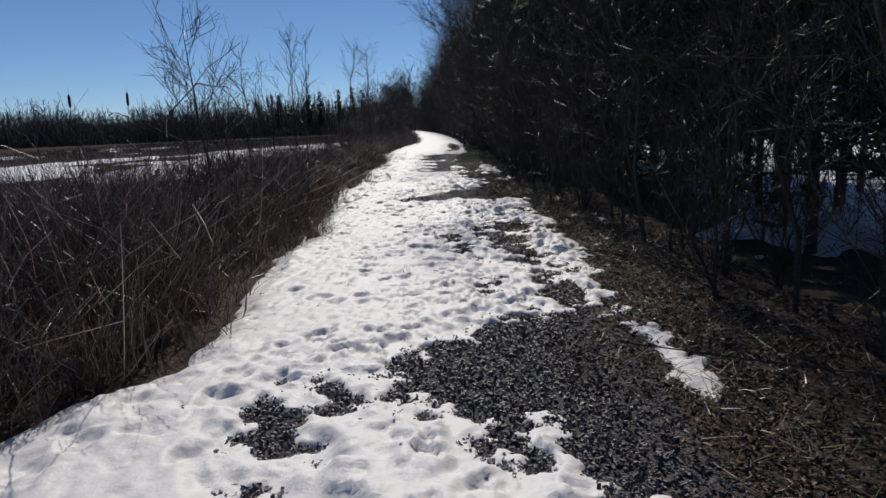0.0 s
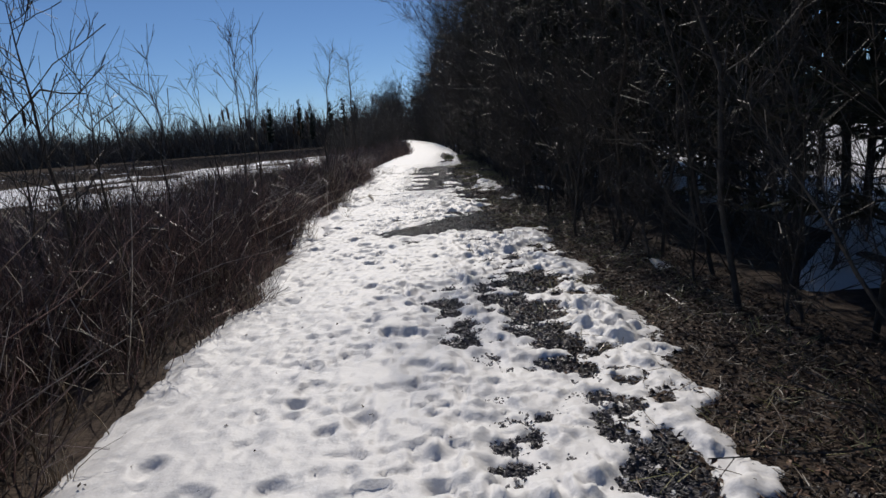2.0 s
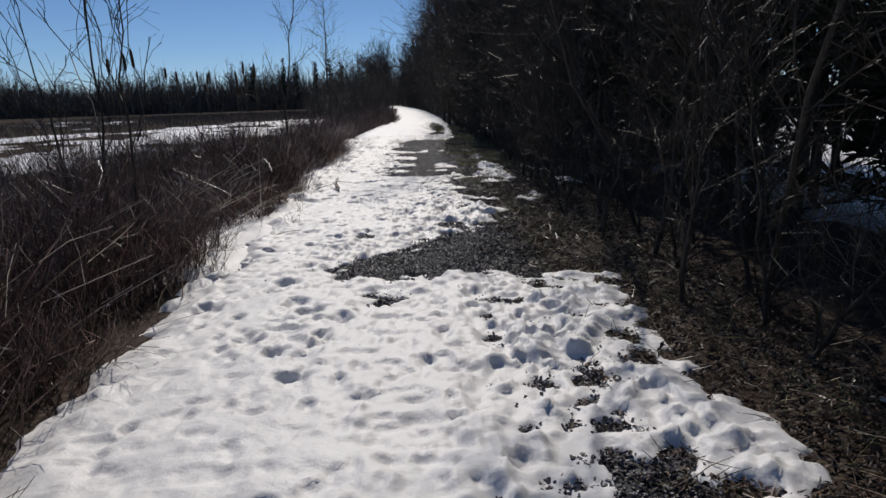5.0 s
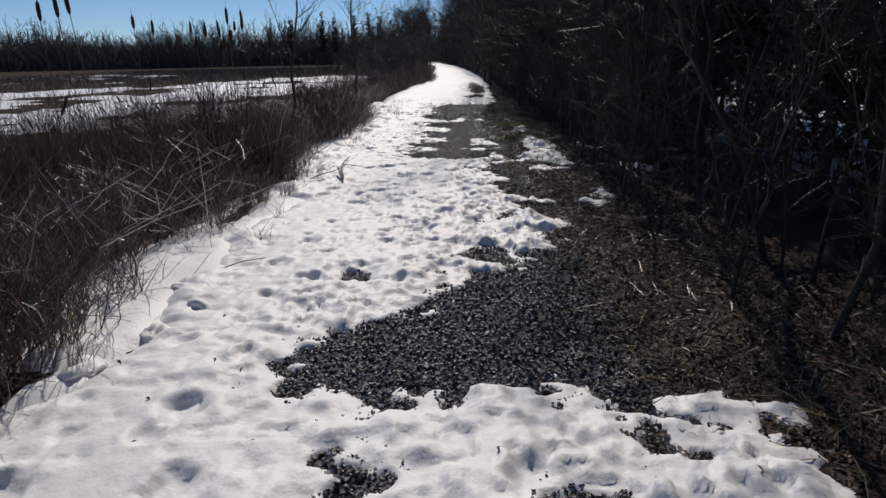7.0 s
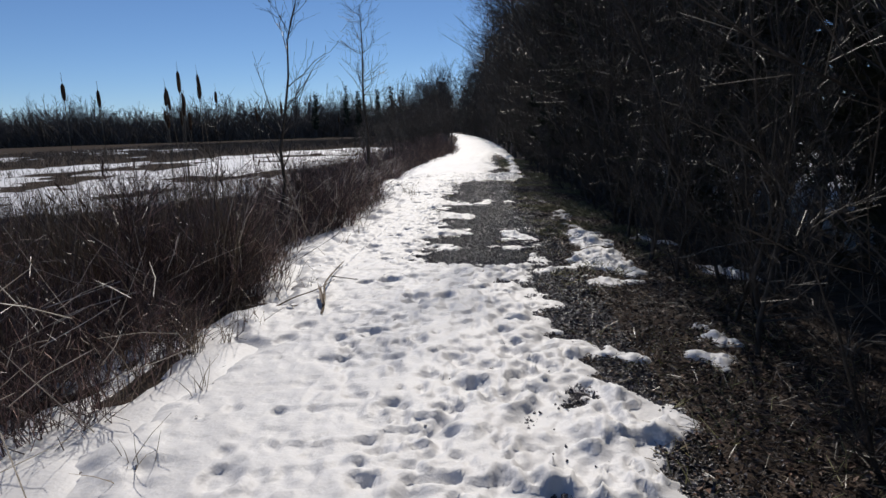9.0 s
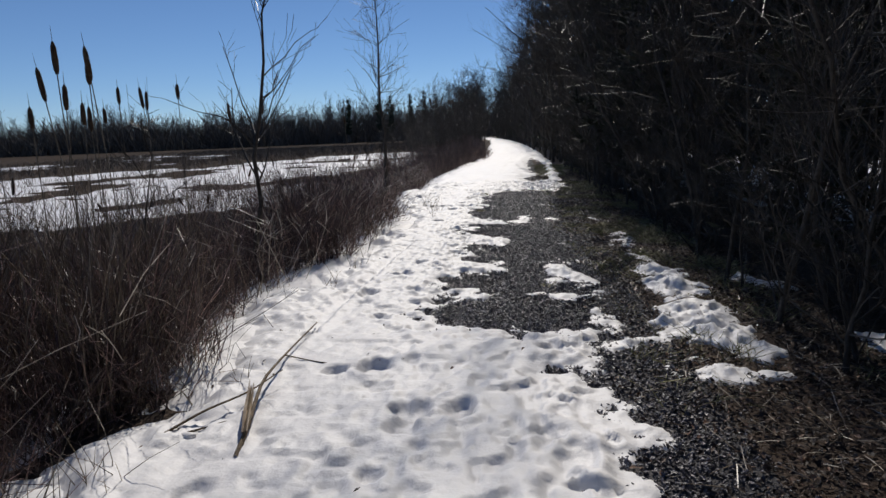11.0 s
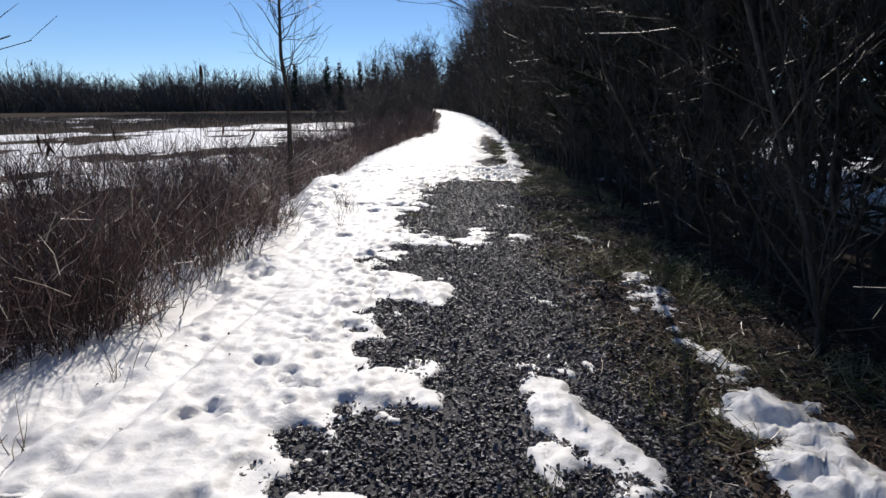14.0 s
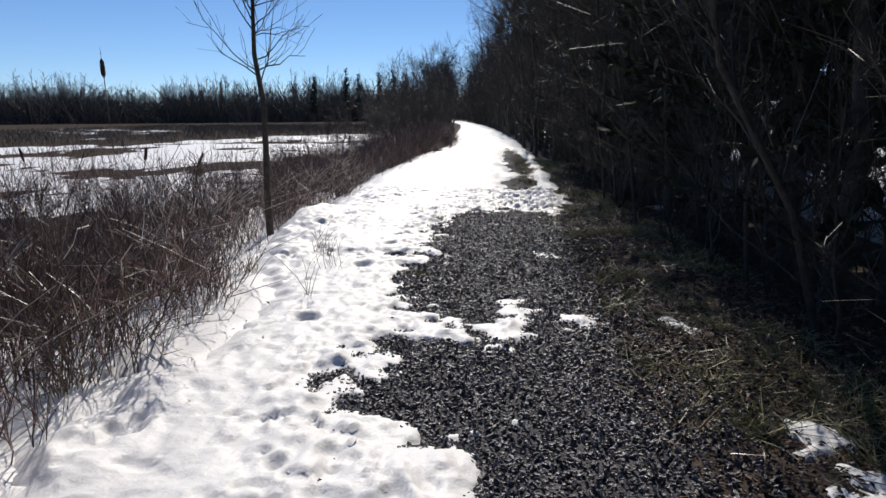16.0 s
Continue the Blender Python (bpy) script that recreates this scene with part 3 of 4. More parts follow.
# pale canes leaning out of the weeds
canes = []
for i in range(4):
    p = stems(np.zeros(1), np.zeros(1), np.zeros(1), 0.75 + 0.2 * i, 0.0, 5, 0.05)
    ob = new("leaning_cane", mesh_of("leaning_cane", *tubes(p, np.array([[0.0036, 0.0036, 0.0032, 0.0025, 0.0012]]), 5), M_CANE))
    canes.append(tagged(ob, "pale cane leaning out of the weeds, coloured as if sunlit", "reed", "canes in the weeds"))
for i in range(50):
    y = rng.uniform(3, 34)
    x = float(left_edge(np.array(y))) - rng.uniform(0.0, 1.5)
    m = pose(x, y, float(land(np.array(x), np.array(y))) + rng.uniform(0.0, 0.1), rng.uniform(-30, 30), rng.uniform(-30, 30), rng.uniform(0, 360))
    if i < 4:
        canes[i].matrix_basis = m
    else:
        copy_thing(canes[i % 4], m)

# ---- marsh grass further out ----
x, y = scatter(75000, -75, -4.5, 4, 170, lambda x, y: np.where(field_snow(x, y) < 0.03, 0.62, 0.32 * (y < 60)) * (x < bend_of(y) - 4) * (0.55 + 0.45 * step(75, 30, y + 0.6 * np.abs(x))))
h = rng.uniform(0.35, 0.85, len(x)) * (1 + 0.5 * step(50, 25, y))
p = stems(x, y, land(x, y), h, 0.25, 2, 0.3)
w = 0.004 + 0.00022 * np.hypot(x, y - 8)
stuff("marsh_grass", *tubes(p, np.linspace(1, 0.3, 2)[None] * w[:, None]), M_SEDGE, "tawny dead marsh grass standing through the snow", "grass")


# ---- trees ----
def bare_tree(name, height, radius, limbs, twigs, fine, label, category, spread=(35, 70), limb_len=0.35, low=0.15, lean=0.05, fine_len=(0.15, 0.4), shape=0.7, single=False, stout=0.42, fat=1.0, mat=M_TWIG):
    """Trunk and a crown of branches; single: every branch a part of its own, with its twigs."""
    root = tagged(new(name), label, category)
    p = stems(np.zeros(1), np.zeros(1), np.full(1, -0.1), height, lean, 9, 0.05)
    p[:, 1:-1, :2] += rng.normal(size=(1, 7, 2)) * 0.008 * height
    r = np.linspace(radius, radius * 0.12, 9)[None]
    part("trunk", mesh_of("trunk", *tubes(p, r, 7), M_BARK, True), root)
    lp, lr = grow(p, r, limbs, (height * limb_len * 0.6, height * limb_len * 1.2), spread, 0.25, 5, 0.2, low, 0.98, stout, shape)
    groups = [slice(i, i + 1) for i in range(limbs)] if single else [slice(0, limbs)]
    for g in groups:
        pieces = [tubes(lp[g], np.maximum(lr[g], (0.0045 if single else 0.003) * fat), 4 if single else 3)]
        tp, tr = grow(lp[g], lr[g], twigs, (height * 0.06, height * 0.14), (25, 60), 0.25, 4 if single else 3, 0.2, 0.2, 1.0, 0.6, 0.4)
        pieces.append(tubes(tp, np.maximum(tr, (0.0032 if single else 0.0022) * fat), 3))
        if fine:
            qp, qr = grow(tp, tr, fine, fine_len, (20, 65), 0.15, 2, 0.25, 0.1, 1.0, 0.7, 0.3)
            pieces.append(tubes(qp, np.maximum(qr, 0.0018 * fat), 3))
        part("branch" if single else "crown", mesh_of("branch" if single else "crown", *join(pieces), mat), root)
    return root


def evergreen(name, height, radius, low, label, sprays, slim=1.0):
    root = tagged(new(name), label, "tree")
    p = stems(np.zeros(1), np.zeros(1), np.full(1, -0.1), height, 0.02, 7, 0.02)
    r = np.linspace(0.075, 0.012, 7)[None]
    part("trunk", mesh_of("trunk", *tubes(p, r, 7), M_BARK, True), root)
    lp, lr = grow(p, r, 64, (radius * 0.7, radius * 1.15), (60, 95), 0.15, 4, 0.12, low, 0.99, 0.3, 0.7)
    tp, tr = grow(lp, lr, sprays, (0.2 * slim ** 0.5, 0.5 * slim ** 0.5), (15, 65), 0.1, 2, 0.1, 0.1, 1.0, 0.6, 0.2)
    n = len(tp)
    way = unit(tp[:, 1] - tp[:, 0])
    wide = unit(np.cross(way, rng.normal(size=(n, 3)))) * rng.uniform(0.035, 0.08, n)[:, None] * slim
    a, b = tp[:, 0], tp[:, 1]
    m1 = a * 0.6 + b * 0.4
    v = np.stack([a, m1 + wide, b, m1 - wide], 1).reshape(-1, 3)
    f = np.arange(n * 4).reshape(n, 4)
    part("crown", mesh_of("crown", *join([(v, f), tubes(lp, lr, 3)]), M_NEEDLE), root, "dark green needle sprays")
    return root


def stand(tree, x, y, scale=1.0, turn=None):
    turn = rng.uniform(0, 360) if turn is None else turn
    z = float(land(np.array([x]), np.array([y]))[0])
    tree.scale = (scale, scale, scale)
    return pose(x, y, z, 0, 0, turn)


def plant(kinds, spots):
    """The first spot of each kind takes the original, the others copies."""
    fresh = set(range(len(kinds)))
    for i, (x, y, s) in enumerate(spots):
        k = i % len(kinds)
        ob = kinds[k]
        m = stand(ob, x, y, s)
        if k in fresh:
            fresh.discard(k)
            ob.matrix_basis = m @ Matrix.Diagonal((s, s, s, 1))
        else:
            copy_thing(ob, m)
    for ob, (x, y, s) in zip(kinds, spots):
        ob.scale = (s, s, s)


# wooded side: thicket of bare shrubs in front, evergreens behind
SHRUB = "bare leafless shrub in the dark thicket beside the trail"
shrubs = [bare_tree("thicket_shrub", 5.6 + 0.6 * i, 0.026, 34, 9, 3, SHRUB, "shrub", (25, 70), 0.3, 0.04, 0.14, stout=0.3) for i in range(4)]
spots = [(rng.uniform(2.1, 3.0) + 0.35 * (y < 11), y + rng.uniform(-0.4, 0.4), rng.uniform(0.8, 1.25)) for y in np.arange(1.5, 46, 1.0)]
plant(shrubs, spots)
far_thicket = [bare_tree("thicket_shrub", 7.5 + i, 0.06, 22, 8, 2, "tall bare shrub in the thicket along the distant trail", "shrub", (25, 60), 0.34, 0.03, 0.06, fat=2.2) for i in range(3)]
spots = [(rng.uniform(1.7, 2.7) + float(bend_of(np.array(y))), y, rng.uniform(0.95, 1.35)) for y in np.arange(46, 160, 2.0)]
plant(far_thicket, spots)
low_bushes = [bare_tree("understory_bush", 1.9 + 0.4 * i, 0.02, 26, 6, 2, "low tangled leafless bush under the woodland trees", "bush", (20, 75), 0.5, 0.02, 0.15, (0.1, 0.3)) for i in range(3)]
spots = [(rng.uniform(1.95, 2.8) + 0.3 * (y < 11), y + rng.uniform(-0.4, 0.4), rng.uniform(0.6, 1.1)) for y in np.arange(1, 46, 0.8)]
spots += [(rng.uniform(3.0, 4.8), y + rng.uniform(-0.4, 0.4), rng.uniform(0.7, 1.25)) for y in np.arange(1, 46, 0.6)]
spots += [(rng.uniform(4.8, 7.0), y + rng.uniform(-0.4, 0.4), rng.uniform(0.6, 1.0)) for y in np.arange(2, 46, 0.6)]
plant(low_bushes, spots)

tall = [bare_tree("woodland_tree", 11.5 + 1.2 * i, 0.10, 26, 10, 3, "tall bare tree whose crown hangs over the trail's edge", "tree", (35, 75), 0.3, 0.22, 0.03, (0.3, 0.8), 0.5, stout=0.34) for i in range(3)]
spots = [(rng.uniform(2.9, 3.5), y, rng.uniform(0.85, 1.0)) for y in np.arange(28, 34, 2.6)]
spots += [(rng.uniform(2.5, 3.1), y + rng.uniform(-0.8, 0.8), rng.uniform(0.85, 1.1)) for y in np.arange(35, 47, 1.7)]
spots += [(rng.uniform(2.2, 3.2) + float(bend_of(np.array(y))), y, rng.uniform(0.95, 1.2)) for y in np.arange(48, 150, 7.5)]
plant(tall, spots)

pines = [evergreen("evergreen_tree", 8.5 + i, 1.9, (0.03, 0.09, 0.02, 0.06)[i], "tall dark evergreen standing in the shaded woodland belt", 44, 0.5) for i in range(4)]
spots = [(rng.uniform(3.9, 4.8) - 0.9 * (y > 27), y + rng.uniform(-0.5, 0.5), rng.uniform(0.8, 1.15) - 0.1 * (y > 27)) for y in np.arange(15, 48, 1.5)]
spots += [(rng.uniform(3.1, 4.8) + float(bend_of(np.array(y))), y, rng.uniform(0.95, 1.3)) for y in np.arange(48, 175, 2.6)]
plant(pines, spots)
back = [evergreen("evergreen_tree", 9.0 + i, 1.9, 0.07 + 0.04 * i, "dark evergreen deep in the woodland belt", 44, 0.75) for i in range(3)]
spots = [(rng.uniform(5.0, 6.0), y + rng.uniform(-0.7, 0.7), rng.uniform(0.85, 1.2)) for y in np.arange(14, 60, 1.4)]
spots += [(rng.uniform(6.6, 8.6), y + rng.uniform(-0.7, 0.7), rng.uniform(0.8, 1.15)) for y in np.arange(9, 62, 1.2)]
plant(back, spots)
skirted = [evergreen("evergreen_tree", 9.0 + i, 2.0, 0.09 + 0.05 * i, "dark evergreen with bare lower trunk beside the trail", 60, 0.4) for i in range(2)]
spots = [(rng.uniform(4.2, 5.1), y + rng.uniform(-0.5, 0.5), rng.uniform(0.85, 1.15)) for y in np.arange(-3, 14, 1.4)]
spots += [(rng.uniform(5.4, 6.6), y + rng.uniform(-0.7, 0.7), rng.uniform(0.85, 1.15)) for y in np.arange(-3, 14, 1.2)]
plant(skirted, spots)

# low woody bushes tangled in the weeds on the marsh side
brambles = [bare_tree("bramble_bush", 0.95 + 0.2 * i, 0.011, 26, 6, 2, "tangled red-brown bramble bush among the weeds", "bush", (15, 80), 0.55, 0.02, 0.2, (0.08, 0.25), mat=M_BRUSH) for i in range(3)]
spots = []
for y in np.arange(3, 36, 0.6):
    off = rng.uniform(0.3, 2.6)
    spots.append((float(left_edge(np.array(y))) - off, y + rng.uniform(-0.4, 0.4), rng.uniform(0.75, 1.25)))
plant(brambles, spots)

# marsh side: thickets of bare shrubs further along, lone saplings
far_shrubs = [bare_tree("marsh_shrub", 3.6 + 0.8 * i, 0.04, 18, 7, 1, "leafless grey-brown shrub at the marsh edge", "shrub", (18, 62), 0.45, 0.03, 0.12, fat=2.6) for i in range(3)]
spots = []
for y in np.arange(50, 150, 1.1):
    off = 4.3 + rng.uniform(0, 1) * (4 + 0.1 * (y - 50))
    spots.append((float(bend_of(np.array(y))) - off, y, rng.uniform(0.7, 1.15) * float(np.interp(y, [50, 64, 80, 100], [0.55, 0.95, 1.5, 1.9])) * float(np.interp(off, [4.5, 8, 13], [1.0, 0.85, 0.5]))))
for y in np.arange(47, 150, 1.3):
    off = rng.uniform(2.3, 5.0)
    spots.append((float(bend_of(np.array(y))) - off, y, rng.uniform(0.75, 1.15) * float(np.interp(y, [47, 62, 85, 120], [0.4, 0.75, 1.4, 2.1]))))
spots += [(float(bend_of(np.array(180.0))) + x, 180 + rng.uniform(-3, 6), rng.uniform(1.9, 2.5)) for x in np.arange(-7, 7, 1.0)]
plant(far_shrubs, spots)


def sapling(x, y, height, radius, limbs, label, **how):
    ob = bare_tree("sapling", height, radius, limbs, how.pop("twigs", 4), how.pop("fine", 1), label, "tree", single=True, **how)
    ob.matrix_basis = stand(ob, x, y, 1.0, 0)
    return ob


sapling(-3.17, 23.25, 4.7, 0.038, 21, "slender bare sapling with upswept branches beside the brush", spread=(38, 64), limb_len=0.31, low=0.3, lean=0.0, stout=0.5)
sapling(-3.18, 31.6, 5.5, 0.058, 36, "straight bare young tree on the snowy bank", spread=(50, 85), limb_len=0.2, low=0.42, lean=0.004, stout=0.36)
thorn = sapling(-2.85, 8.1, 3.1, 0.028, 17, "crooked bare sapling with a broken bough above the brush", spread=(40, 85), limb_len=0.42, low=0.45, lean=0.03, fine=2)
bough = np.array([(-0.5, -0.1, 1.75), (-0.28, -0.08, 2.0), (-0.02, 0.0, 2.26), (0.15, -0.02, 2.22), (0.35, -0.05, 2.2), (0.6, -0.1, 2.05)])
part("bough", mesh_of("bough", *tubes(bough[None], np.array([[0.006, 0.0075, 0.008, 0.0065, 0.005, 0.003]]), 6), M_BARK, True), thorn, "snapped grey bough hanging askew")
for x, y, h in ((-2.85, 13.3, 3.6), (-2.7, 13.5, 3.3), (-3.15, 13.4, 3.1), (-3.1, 10.8, 3.0), (-3.35, 10.6, 2.7), (-2.95, 8.0, 2.5), (-2.62, 8.4, 2.4), (-3.1, 8.5, 2.3)):
    sapling(x, y, h, 0.02, 11, "thin upright bare sapling growing out of the brush", spread=(20, 45), limb_len=0.35, low=0.35, lean=0.05, twigs=4, stout=0.55)
sapling(-5.2, 9.6, 2.9, 0.016, 8, "thin upright bare sapling growing out of the brush", spread=(20, 45), limb_len=0.35, low=0.35, lean=0.06, twigs=3, stout=0.55)
sapling(-3.6, 21.2, 2.4, 0.016, 7, "thin bare sapling beside the cattails", spread=(30, 60), limb_len=0.35, low=0.35, lean=0.1, twigs=3, stout=0.55)


# ---- cattails ----
def cattail(height, head, label):
    root = tagged(new("cattail"), label, "cattail")
    p = stems(np.zeros(1), np.zeros(1), np.zeros(1), height, 0.01, 5, 0.012)
    part("stem", mesh_of("stem", *tubes(p, np.full((1, 5), 0.0045), 5), M_STRAW), root)
    top, way = p[0, -1], unit(p[0, -1] - p[0, -2])
    s = np.linspace(0, 1, 8)
    hp = (top - way * 0.03)[None] + way[None] * (s * head)[:, None]
    hr = 0.021 * np.array([0.45, 0.9, 1.0, 1.06, 1.0, 0.97, 0.85, 0.3])
    part("head", mesh_of("head", *tubes(hp[None], hr[None], 9), M_CATTAIL, True), root, "dark brown velvety seed head")
    sp = (hp[-1])[None] + way[None] * (np.linspace(0, 0.11, 3))[:, None]
    part("spike", mesh_of("spike", *tubes(sp[None], np.array([[0.003, 0.002, 0.001]]), 4), M_STRAW), root)
    return root


tails = [cattail(2.5, 0.17 + 0.03 * i, "dry brown cattail with a dark seed head") for i in range(4)]
for c in tails:
    tagged(c, group="cattails in the marsh")
HEADS = [(-3.31, 19.6, 1.82), (-3.35, 19.9, 1.97), (-3.26, 19.9, 2.22), (-3.29, 20.1, 2.04), (-3.14, 20.0, 2.14), (-3.69, 20.6, 1.88), (-3.4, 20.4, 1.81), (-3.03, 20.1, 2.17),
         (-4.94, 23.0, 1.98), (-5.6, 24.3, 2.3), (-5.56, 24.8, 2.23), (-5.2, 24.6, 2.23), (-4.6, 24.0, 2.3), (-5.0, 18.2, 2.24), (-4.5, 18.0, 2.25), (-4.39, 18.1, 2.29),
         (-4.8, 20.2, 2.22), (-5.0, 21.3, 2.17), (-3.58, 24.4, 2.06), (-3.8, 24.2, 1.96), (-3.15, 27.6, 1.92), (-6.41, 11.5, 2.15), (-6.16, 13.0, 2.2)]
for i, (x, y, z) in enumerate(HEADS):
    foot = float(land(np.array(x), np.array(y)))
    k = (z - foot) / 2.55
    ob = tails[i % 4]
    ob.scale = (k, k, k)
    m = pose(x + 0.08, y, foot, rng.uniform(-2, 2), rng.uniform(-2, 2), 0)
    if i < 4:
        ob.matrix_basis = m @ Matrix.Diagonal((k, k, k, 1))
    else:
        copy_thing(ob, m)

# bent and broken cattails hanging over the reeds
for i in range(20):
    x, y = rng.uniform(-6.0, -3.3), rng.uniform(15.5, 30)
    foot = float(land(np.array(x), np.array(y)))
    ob = tails[i % 4]
    k = rng.uniform(0.6, 0.8)
    ob.scale = (k, k, k)
    bent = copy_thing(ob, pose(x, y, foot, rng.uniform(-28, 28), rng.uniform(-32, 32), 0))
    tagged(bent, "bent dry cattail leaning low over the marsh")
for i, ob in enumerate(tails):
    k = (HEADS[i][2] - float(land(np.array(HEADS[i][0]), np.array(HEADS[i][1])))) / 2.55
    ob.scale = (k, k, k)

# ---- far treeline ----
def far_line(n):
    x = rng.uniform(-430, 70, n)
    return x, 250 + rng.uniform(0, 45, n) - 0.12 * np.abs(x + 40)


x, y = far_line(1300)
h = rng.uniform(12.0, 19.0, len(x)) * (1 + 0.9 * fbm(x * 0.03, y * 0.02, 101))
p = stems(x, y, np.full(len(x), -0.7), h * 0.75, 0.05, 3, 0.05)
r = np.linspace(0.12, 0.04, 3)[None] * np.ones((len(x), 1))
lp, lr = grow(p, r, 26, (1.2, 3.4), (25, 80), 0.35, 2, 0.1, 0.3, 1.0, 0.8, 0.3)
stuff("far_woods", *join([tubes(p, r), tubes(lp, np.maximum(lr, 0.04))]), M_FARWOOD, "line of bare grey woods across the far side of the marsh", "woods")
x, y = far_line(26000)
p = stems(x, y, np.full(len(x), -0.7), rng.uniform(4.0, 12.5, len(x)) * (1 + 0.8 * fbm(x * 0.03, y * 0.02, 101)), 0.45, 2, 0.3)
stuff("far_undergrowth", *tubes(p, np.array([[0.17, 0.04]]) * np.ones((len(x), 1))), M_FARWOOD, "dense scrub under the far woods", "woods")


def far_pine(x, y, height):
    root = tagged(new("pine_tree"), "small dark pine standing in the far treeline", "tree", "pines in the treeline")
    p = stems(np.zeros(1), np.zeros(1), np.zeros(1), height, 0.01, 4, 0.01)
    r = np.linspace(0.2, 0.04, 4)[None]
    part("trunk", mesh_of("trunk", *tubes(p, r, 5), M_FARWOOD), root)
    lp, lr = grow(p, r, 150, (1.2, 2.4), (50, 95), 0.1, 2, 0.1, 0.2, 1.0, 1.0, 0.6)
    part("crown", mesh_of("crown", *tubes(lp, np.maximum(lr, 0.05) * np.array([[1.5, 3.0]]), 4), M_FARPINE), root)
    root.matrix_basis = pose(x, y, -0.7)


for x, h in ((-58, 15), (-47, 17.5), (-43, 15.5), (-36, 16), (-31, 17), (-27, 15.5)):
    far_pine(x, 246 - 0.12 * abs(x + 40), h)

# ---- small things on the snow ----
def cane(name, points, radius, mat, label, category="reed"):
    """A bent stalk through a few points."""
    pts = np.array(points, float)
    pts[:, 2] += land(pts[:, 0], pts[:, 1])
    t = np.linspace(0, len(pts) - 1, 14)
    path = np.stack([np.interp(t, np.arange(len(pts)), pts[:, k]) for k in range(3)], -1)
    path[1:-1] = (path[:-2] + 2 * path[1:-1] + path[2:]) / 4
    ob = new(name, mesh_of(name, *tubes(path[None], (radius * np.linspace(1, 0.4, 14))[None], 6), mat, True))
    return tagged(ob, label, category)


M_DARKCANE = material("weathered_cane", [(0.05, 0.035, 0.022), (0.12, 0.085, 0.05), (0.24, 0.17, 0.09)], 18, 0.7, 0.4, 120)
reed = cane("fallen_reed", [(-1.38, 18.3, 0.05), (-1.42, 18.6, 0.12), (-1.53, 19.05, 0.17), (-1.6, 19.7, 0.12), (-1.66, 20.6, 0.09)], 0.014, M_DARKCANE, "broken brown reed lying bent across the snow")
sheath = stems(np.full(7, -1.41), np.full(7, 18.5), np.full(7, 0.08), np.full(7, 0.55), 0.05, 4, 0.05)
sheath = np.stack([-1.40 - 0.32 * (sheath[..., 2] - 0.08) + rng.normal(size=(7, 1)) * 0.02, 18.45 + 1.0 * (sheath[..., 2] - 0.08), 0.1 + 0.1 * (sheath[..., 2] - 0.08) + rng.normal(size=(7, 4)) * 0.012], -1)
part("leaf_sheath", mesh_of("leaf_sheath", *tubes(sheath, np.array([[0.006, 0.011, 0.009, 0.002]]) * np.ones((7, 1))), M_STRAW), reed, "pale golden dried leaf sheath")
cane("fallen_twig", [(-1.62, 19.72, 0.09), (-1.35, 19.62, 0.07), (-1.08, 19.58, 0.06)], 0.006, M_DARKCANE, "thin dark twig lying on the snow", "twig")
cane("fallen_twig", [(-1.95, 18.35, 0.06), (-1.75, 18.72, 0.12), (-1.58, 18.95, 0.13), (-1.47, 19.25, 0.16)], 0.009, M_DARKCANE, "dark forked twig lying on the snow", "twig")
cane("fallen_twig", [(-1.85, 18.5, 0.06), (-1.7, 18.6, 0.07), (-1.6, 18.72, 0.06)], 0.008, M_DARKCANE, "short dark stick lying on the snow", "twig")
for x0, y0, x1, y1 in ((-1.85, 14.6, -1.4, 15.1), (1.25, 21.1, 1.75, 21.35), (1.9, 18.3, 2.5, 18.0), (1.5, 15.2, 2.4, 14.4), (0.95, 28.0, 1.2, 28.3), (1.62, 18.6, 1.45, 19.2), (1.0, 25.3, 1.25, 25.6)):
    cane("fallen_twig", [(x0, y0, 0.05), ((x0 + x1) / 2 + 0.03, (y0 + y1) / 2, 0.10), (x1, y1, 0.06)], 0.006, M_DARKCANE, "thin dry twig lying beside the trail", "twig")


def tuft(x, y, n, height, mat, label, lean=0.25):
    p = stems(rng.normal(size=n) * 0.05, rng.normal(size=n) * 0.05, np.full(n, -0.02), rng.uniform(0.4, 1.0, n) * height, lean, 4, 0.3)
    ob = new("grass_tuft", mesh_of("grass_tuft", *tubes(p, np.linspace(0.0035, 0.001, 4)[None] * np.ones((n, 1))), mat))
    ob.matrix_basis = pose(x, y, float(land(np.array([x]), np.array([y]))[0]) + 0.03)
    return tagged(ob, label, "grass", kind="stuff")


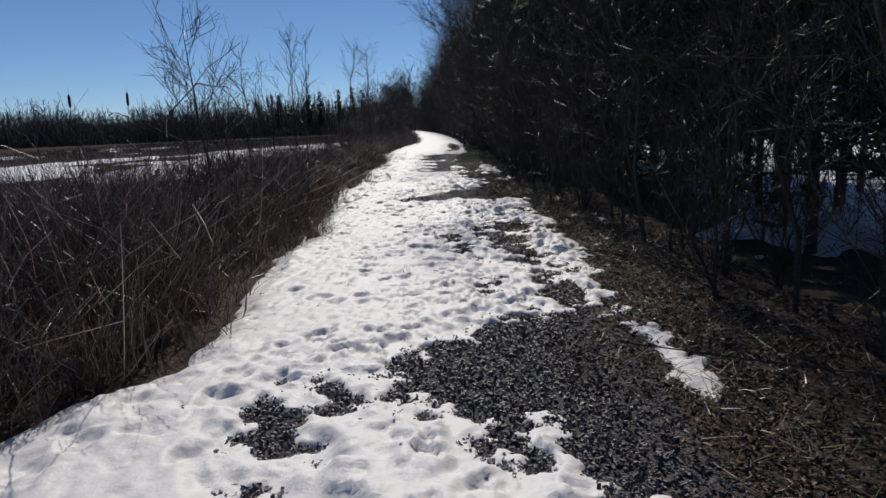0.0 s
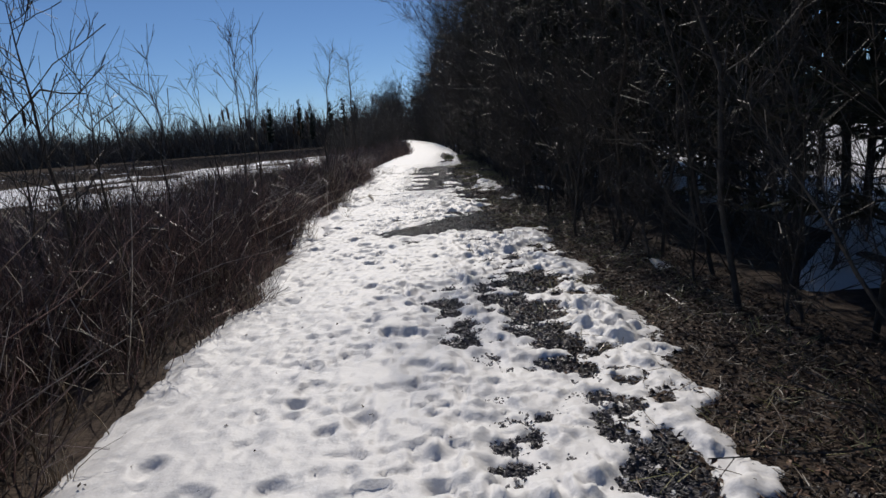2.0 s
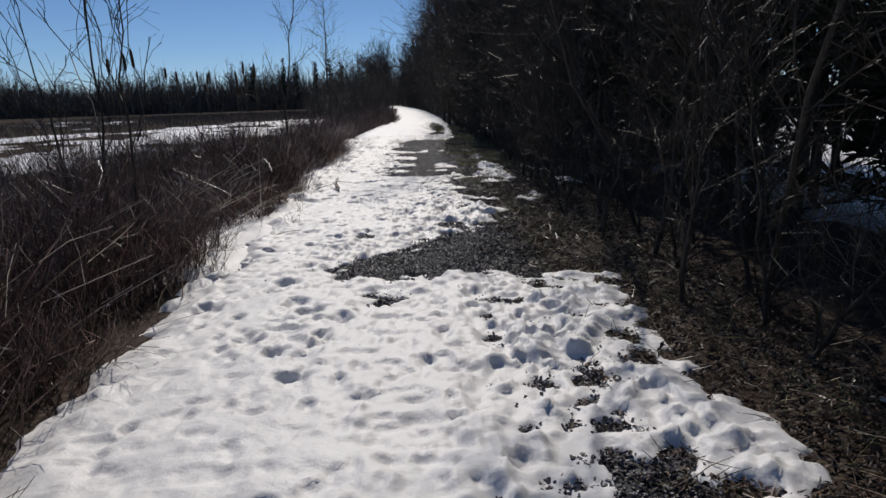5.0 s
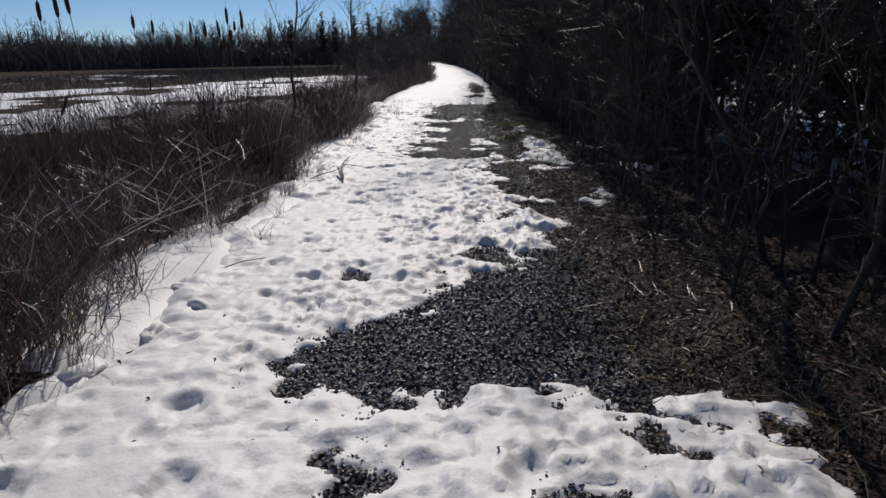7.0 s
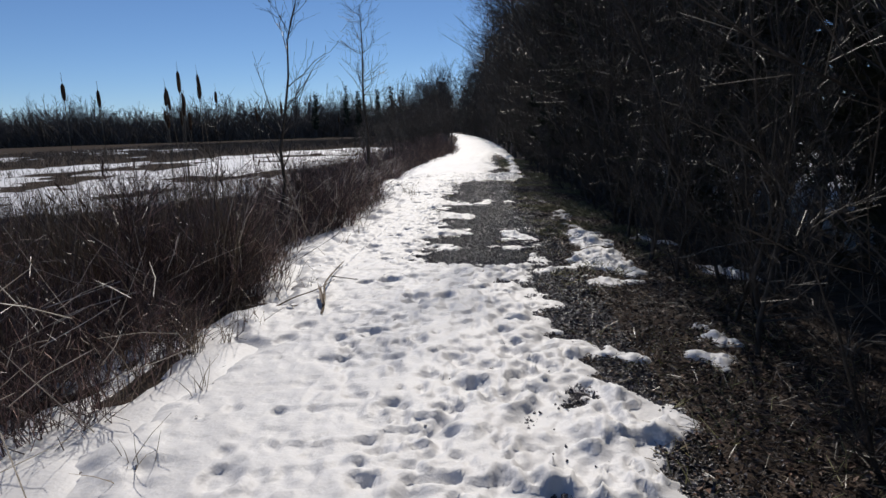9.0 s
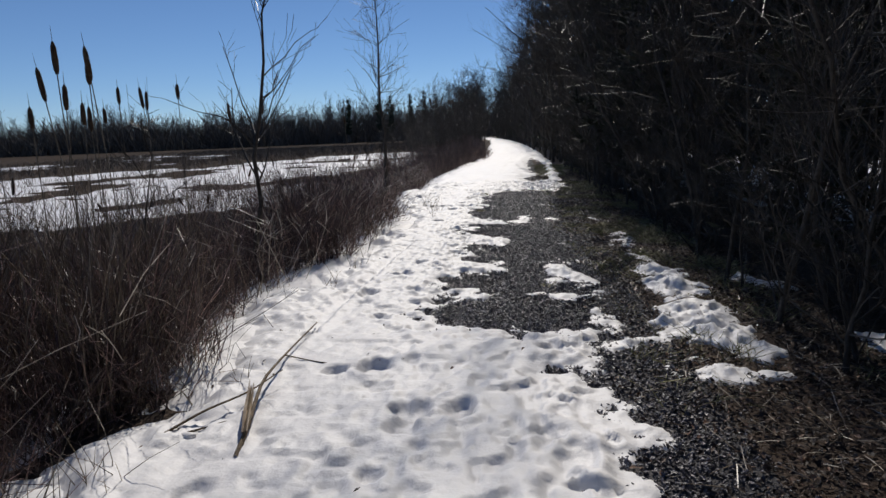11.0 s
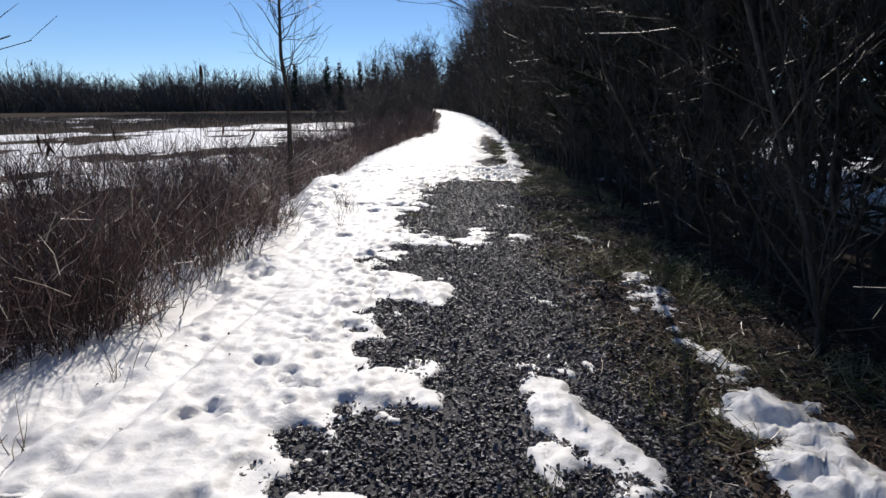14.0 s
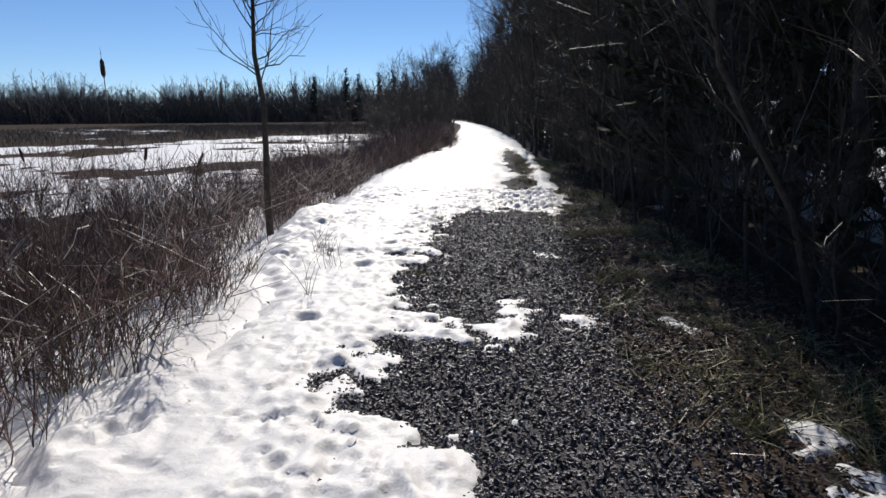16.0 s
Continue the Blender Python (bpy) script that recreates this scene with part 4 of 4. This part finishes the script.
for x, y, n, h in ((-1.53, 27.55, 5, 0.62), (-1.57, 28.6, 10, 0.45), (-1.96, 21.27, 3, 0.16), (-2.6, 33.3, 60, 0.22), (-2.45, 28.7, 50, 0.35), (-1.95, 29.6, 12, 0.45), (-1.75, 29.3, 8, 0.35), (-2.25, 25.3, 14, 0.4), (-1.9, 23.0, 9, 0.3), (-1.95, 22.2, 6, 0.28), (-1.75, 19.3, 8, 0.22), (-1.9, 18.0, 16, 0.4), (-2.0, 17.6, 14, 0.45),
                   (-2.35, 4.0, 60, 0.75), (-2.2, 4.9, 50, 0.7), (-2.15, 5.6, 40, 0.6), (-2.25, 8.6, 40, 0.65), (-2.2, 13.4, 45, 0.6), (-2.15, 17.3, 40, 0.6), (-2.35, 25.6, 45, 0.55), (-1.85, 9.2, 16, 0.4), (-1.9, 5.9, 18, 0.45), (-1.75, 4.5, 12, 0.35), (-1.9, 13.1, 14, 0.4), (-1.7, 15.6, 9, 0.3), (-1.75, 16.6, 9, 0.3)):
    tuft(x, y, n, h, M_STRAW, "sparse dry grass tuft poking out of the snow")
for x, y, n, h in ((1.42, 20.3, 40, 0.14), (1.6, 20.0, 30, 0.12), (0.35, 22.0, 30, 0.06), (0.9, 19.9, 25, 0.1), (1.3, 25.4, 40, 0.12), (1.2, 27.8, 40, 0.1), (1.05, 30.5, 50, 0.1), (-0.72, 31.8, 60, 0.08), (-0.68, 28.5, 50, 0.07)):
    tuft(x, y, n, h, M_GRASS, "low green-brown grass tuft at the gravel's edge", 0.6)


def clod(x, y, size):
    bm = bmesh.new()
    bmesh.ops.create_icosphere(bm, subdivisions=3, radius=size)
    for w in bm.verts:
        k = 1 + 1.0 * noise.noise(w.co * (2.2 / size) * 0.5 + Vector((x * 9, y * 7, 0))) + 0.15 * noise.noise(w.co * (7 / size) * 0.5)
        w.co = w.co * k
        w.co.z *= 0.5
    me = bpy.data.meshes.new("snow_clod")
    bm.to_mesh(me)
    bm.free()
    me.materials.append(M_SNOW)
    me.polygons.foreach_set("use_smooth", np.full(len(me.polygons), True))
    ob = new("snow_clod", me)
    ob.matrix_basis = pose(x, y, float(land(np.array([x]), np.array([y]))[0]) + 0.035, 0, 0, x * 300)
    return tagged(ob, "rounded clod of old snow at the trail's edge", "snow")


for x, y, size in ((-1.74, 13.6, 0.09), (-1.62, 14.0, 0.11), (-1.82, 14.35, 0.10), (-1.88, 15.9, 0.09), (-1.8, 18.55, 0.09), (-1.9, 13.1, 0.10)):
    clod(x, y, size)

# flecks of leaf and bark on the snow
x, y = scatter(1500, -2.0, 1.7, 1.8, 36, lambda x, y: (trail_snow(x, y) > 0.08) * (0.15 + 0.5 * step(0.4, 1.4, x) + 0.35 * step(-1.2, -1.9, x)))
v, f = leaf_bits(x, y, land(x, y) + 0.062 + snow_relief(x, y), rng.uniform(0.012, 0.04, len(x)))
stuff("leaf_flecks", v, f, M_LEAF, "scattered flecks of dead leaf on the snow", "leaves")
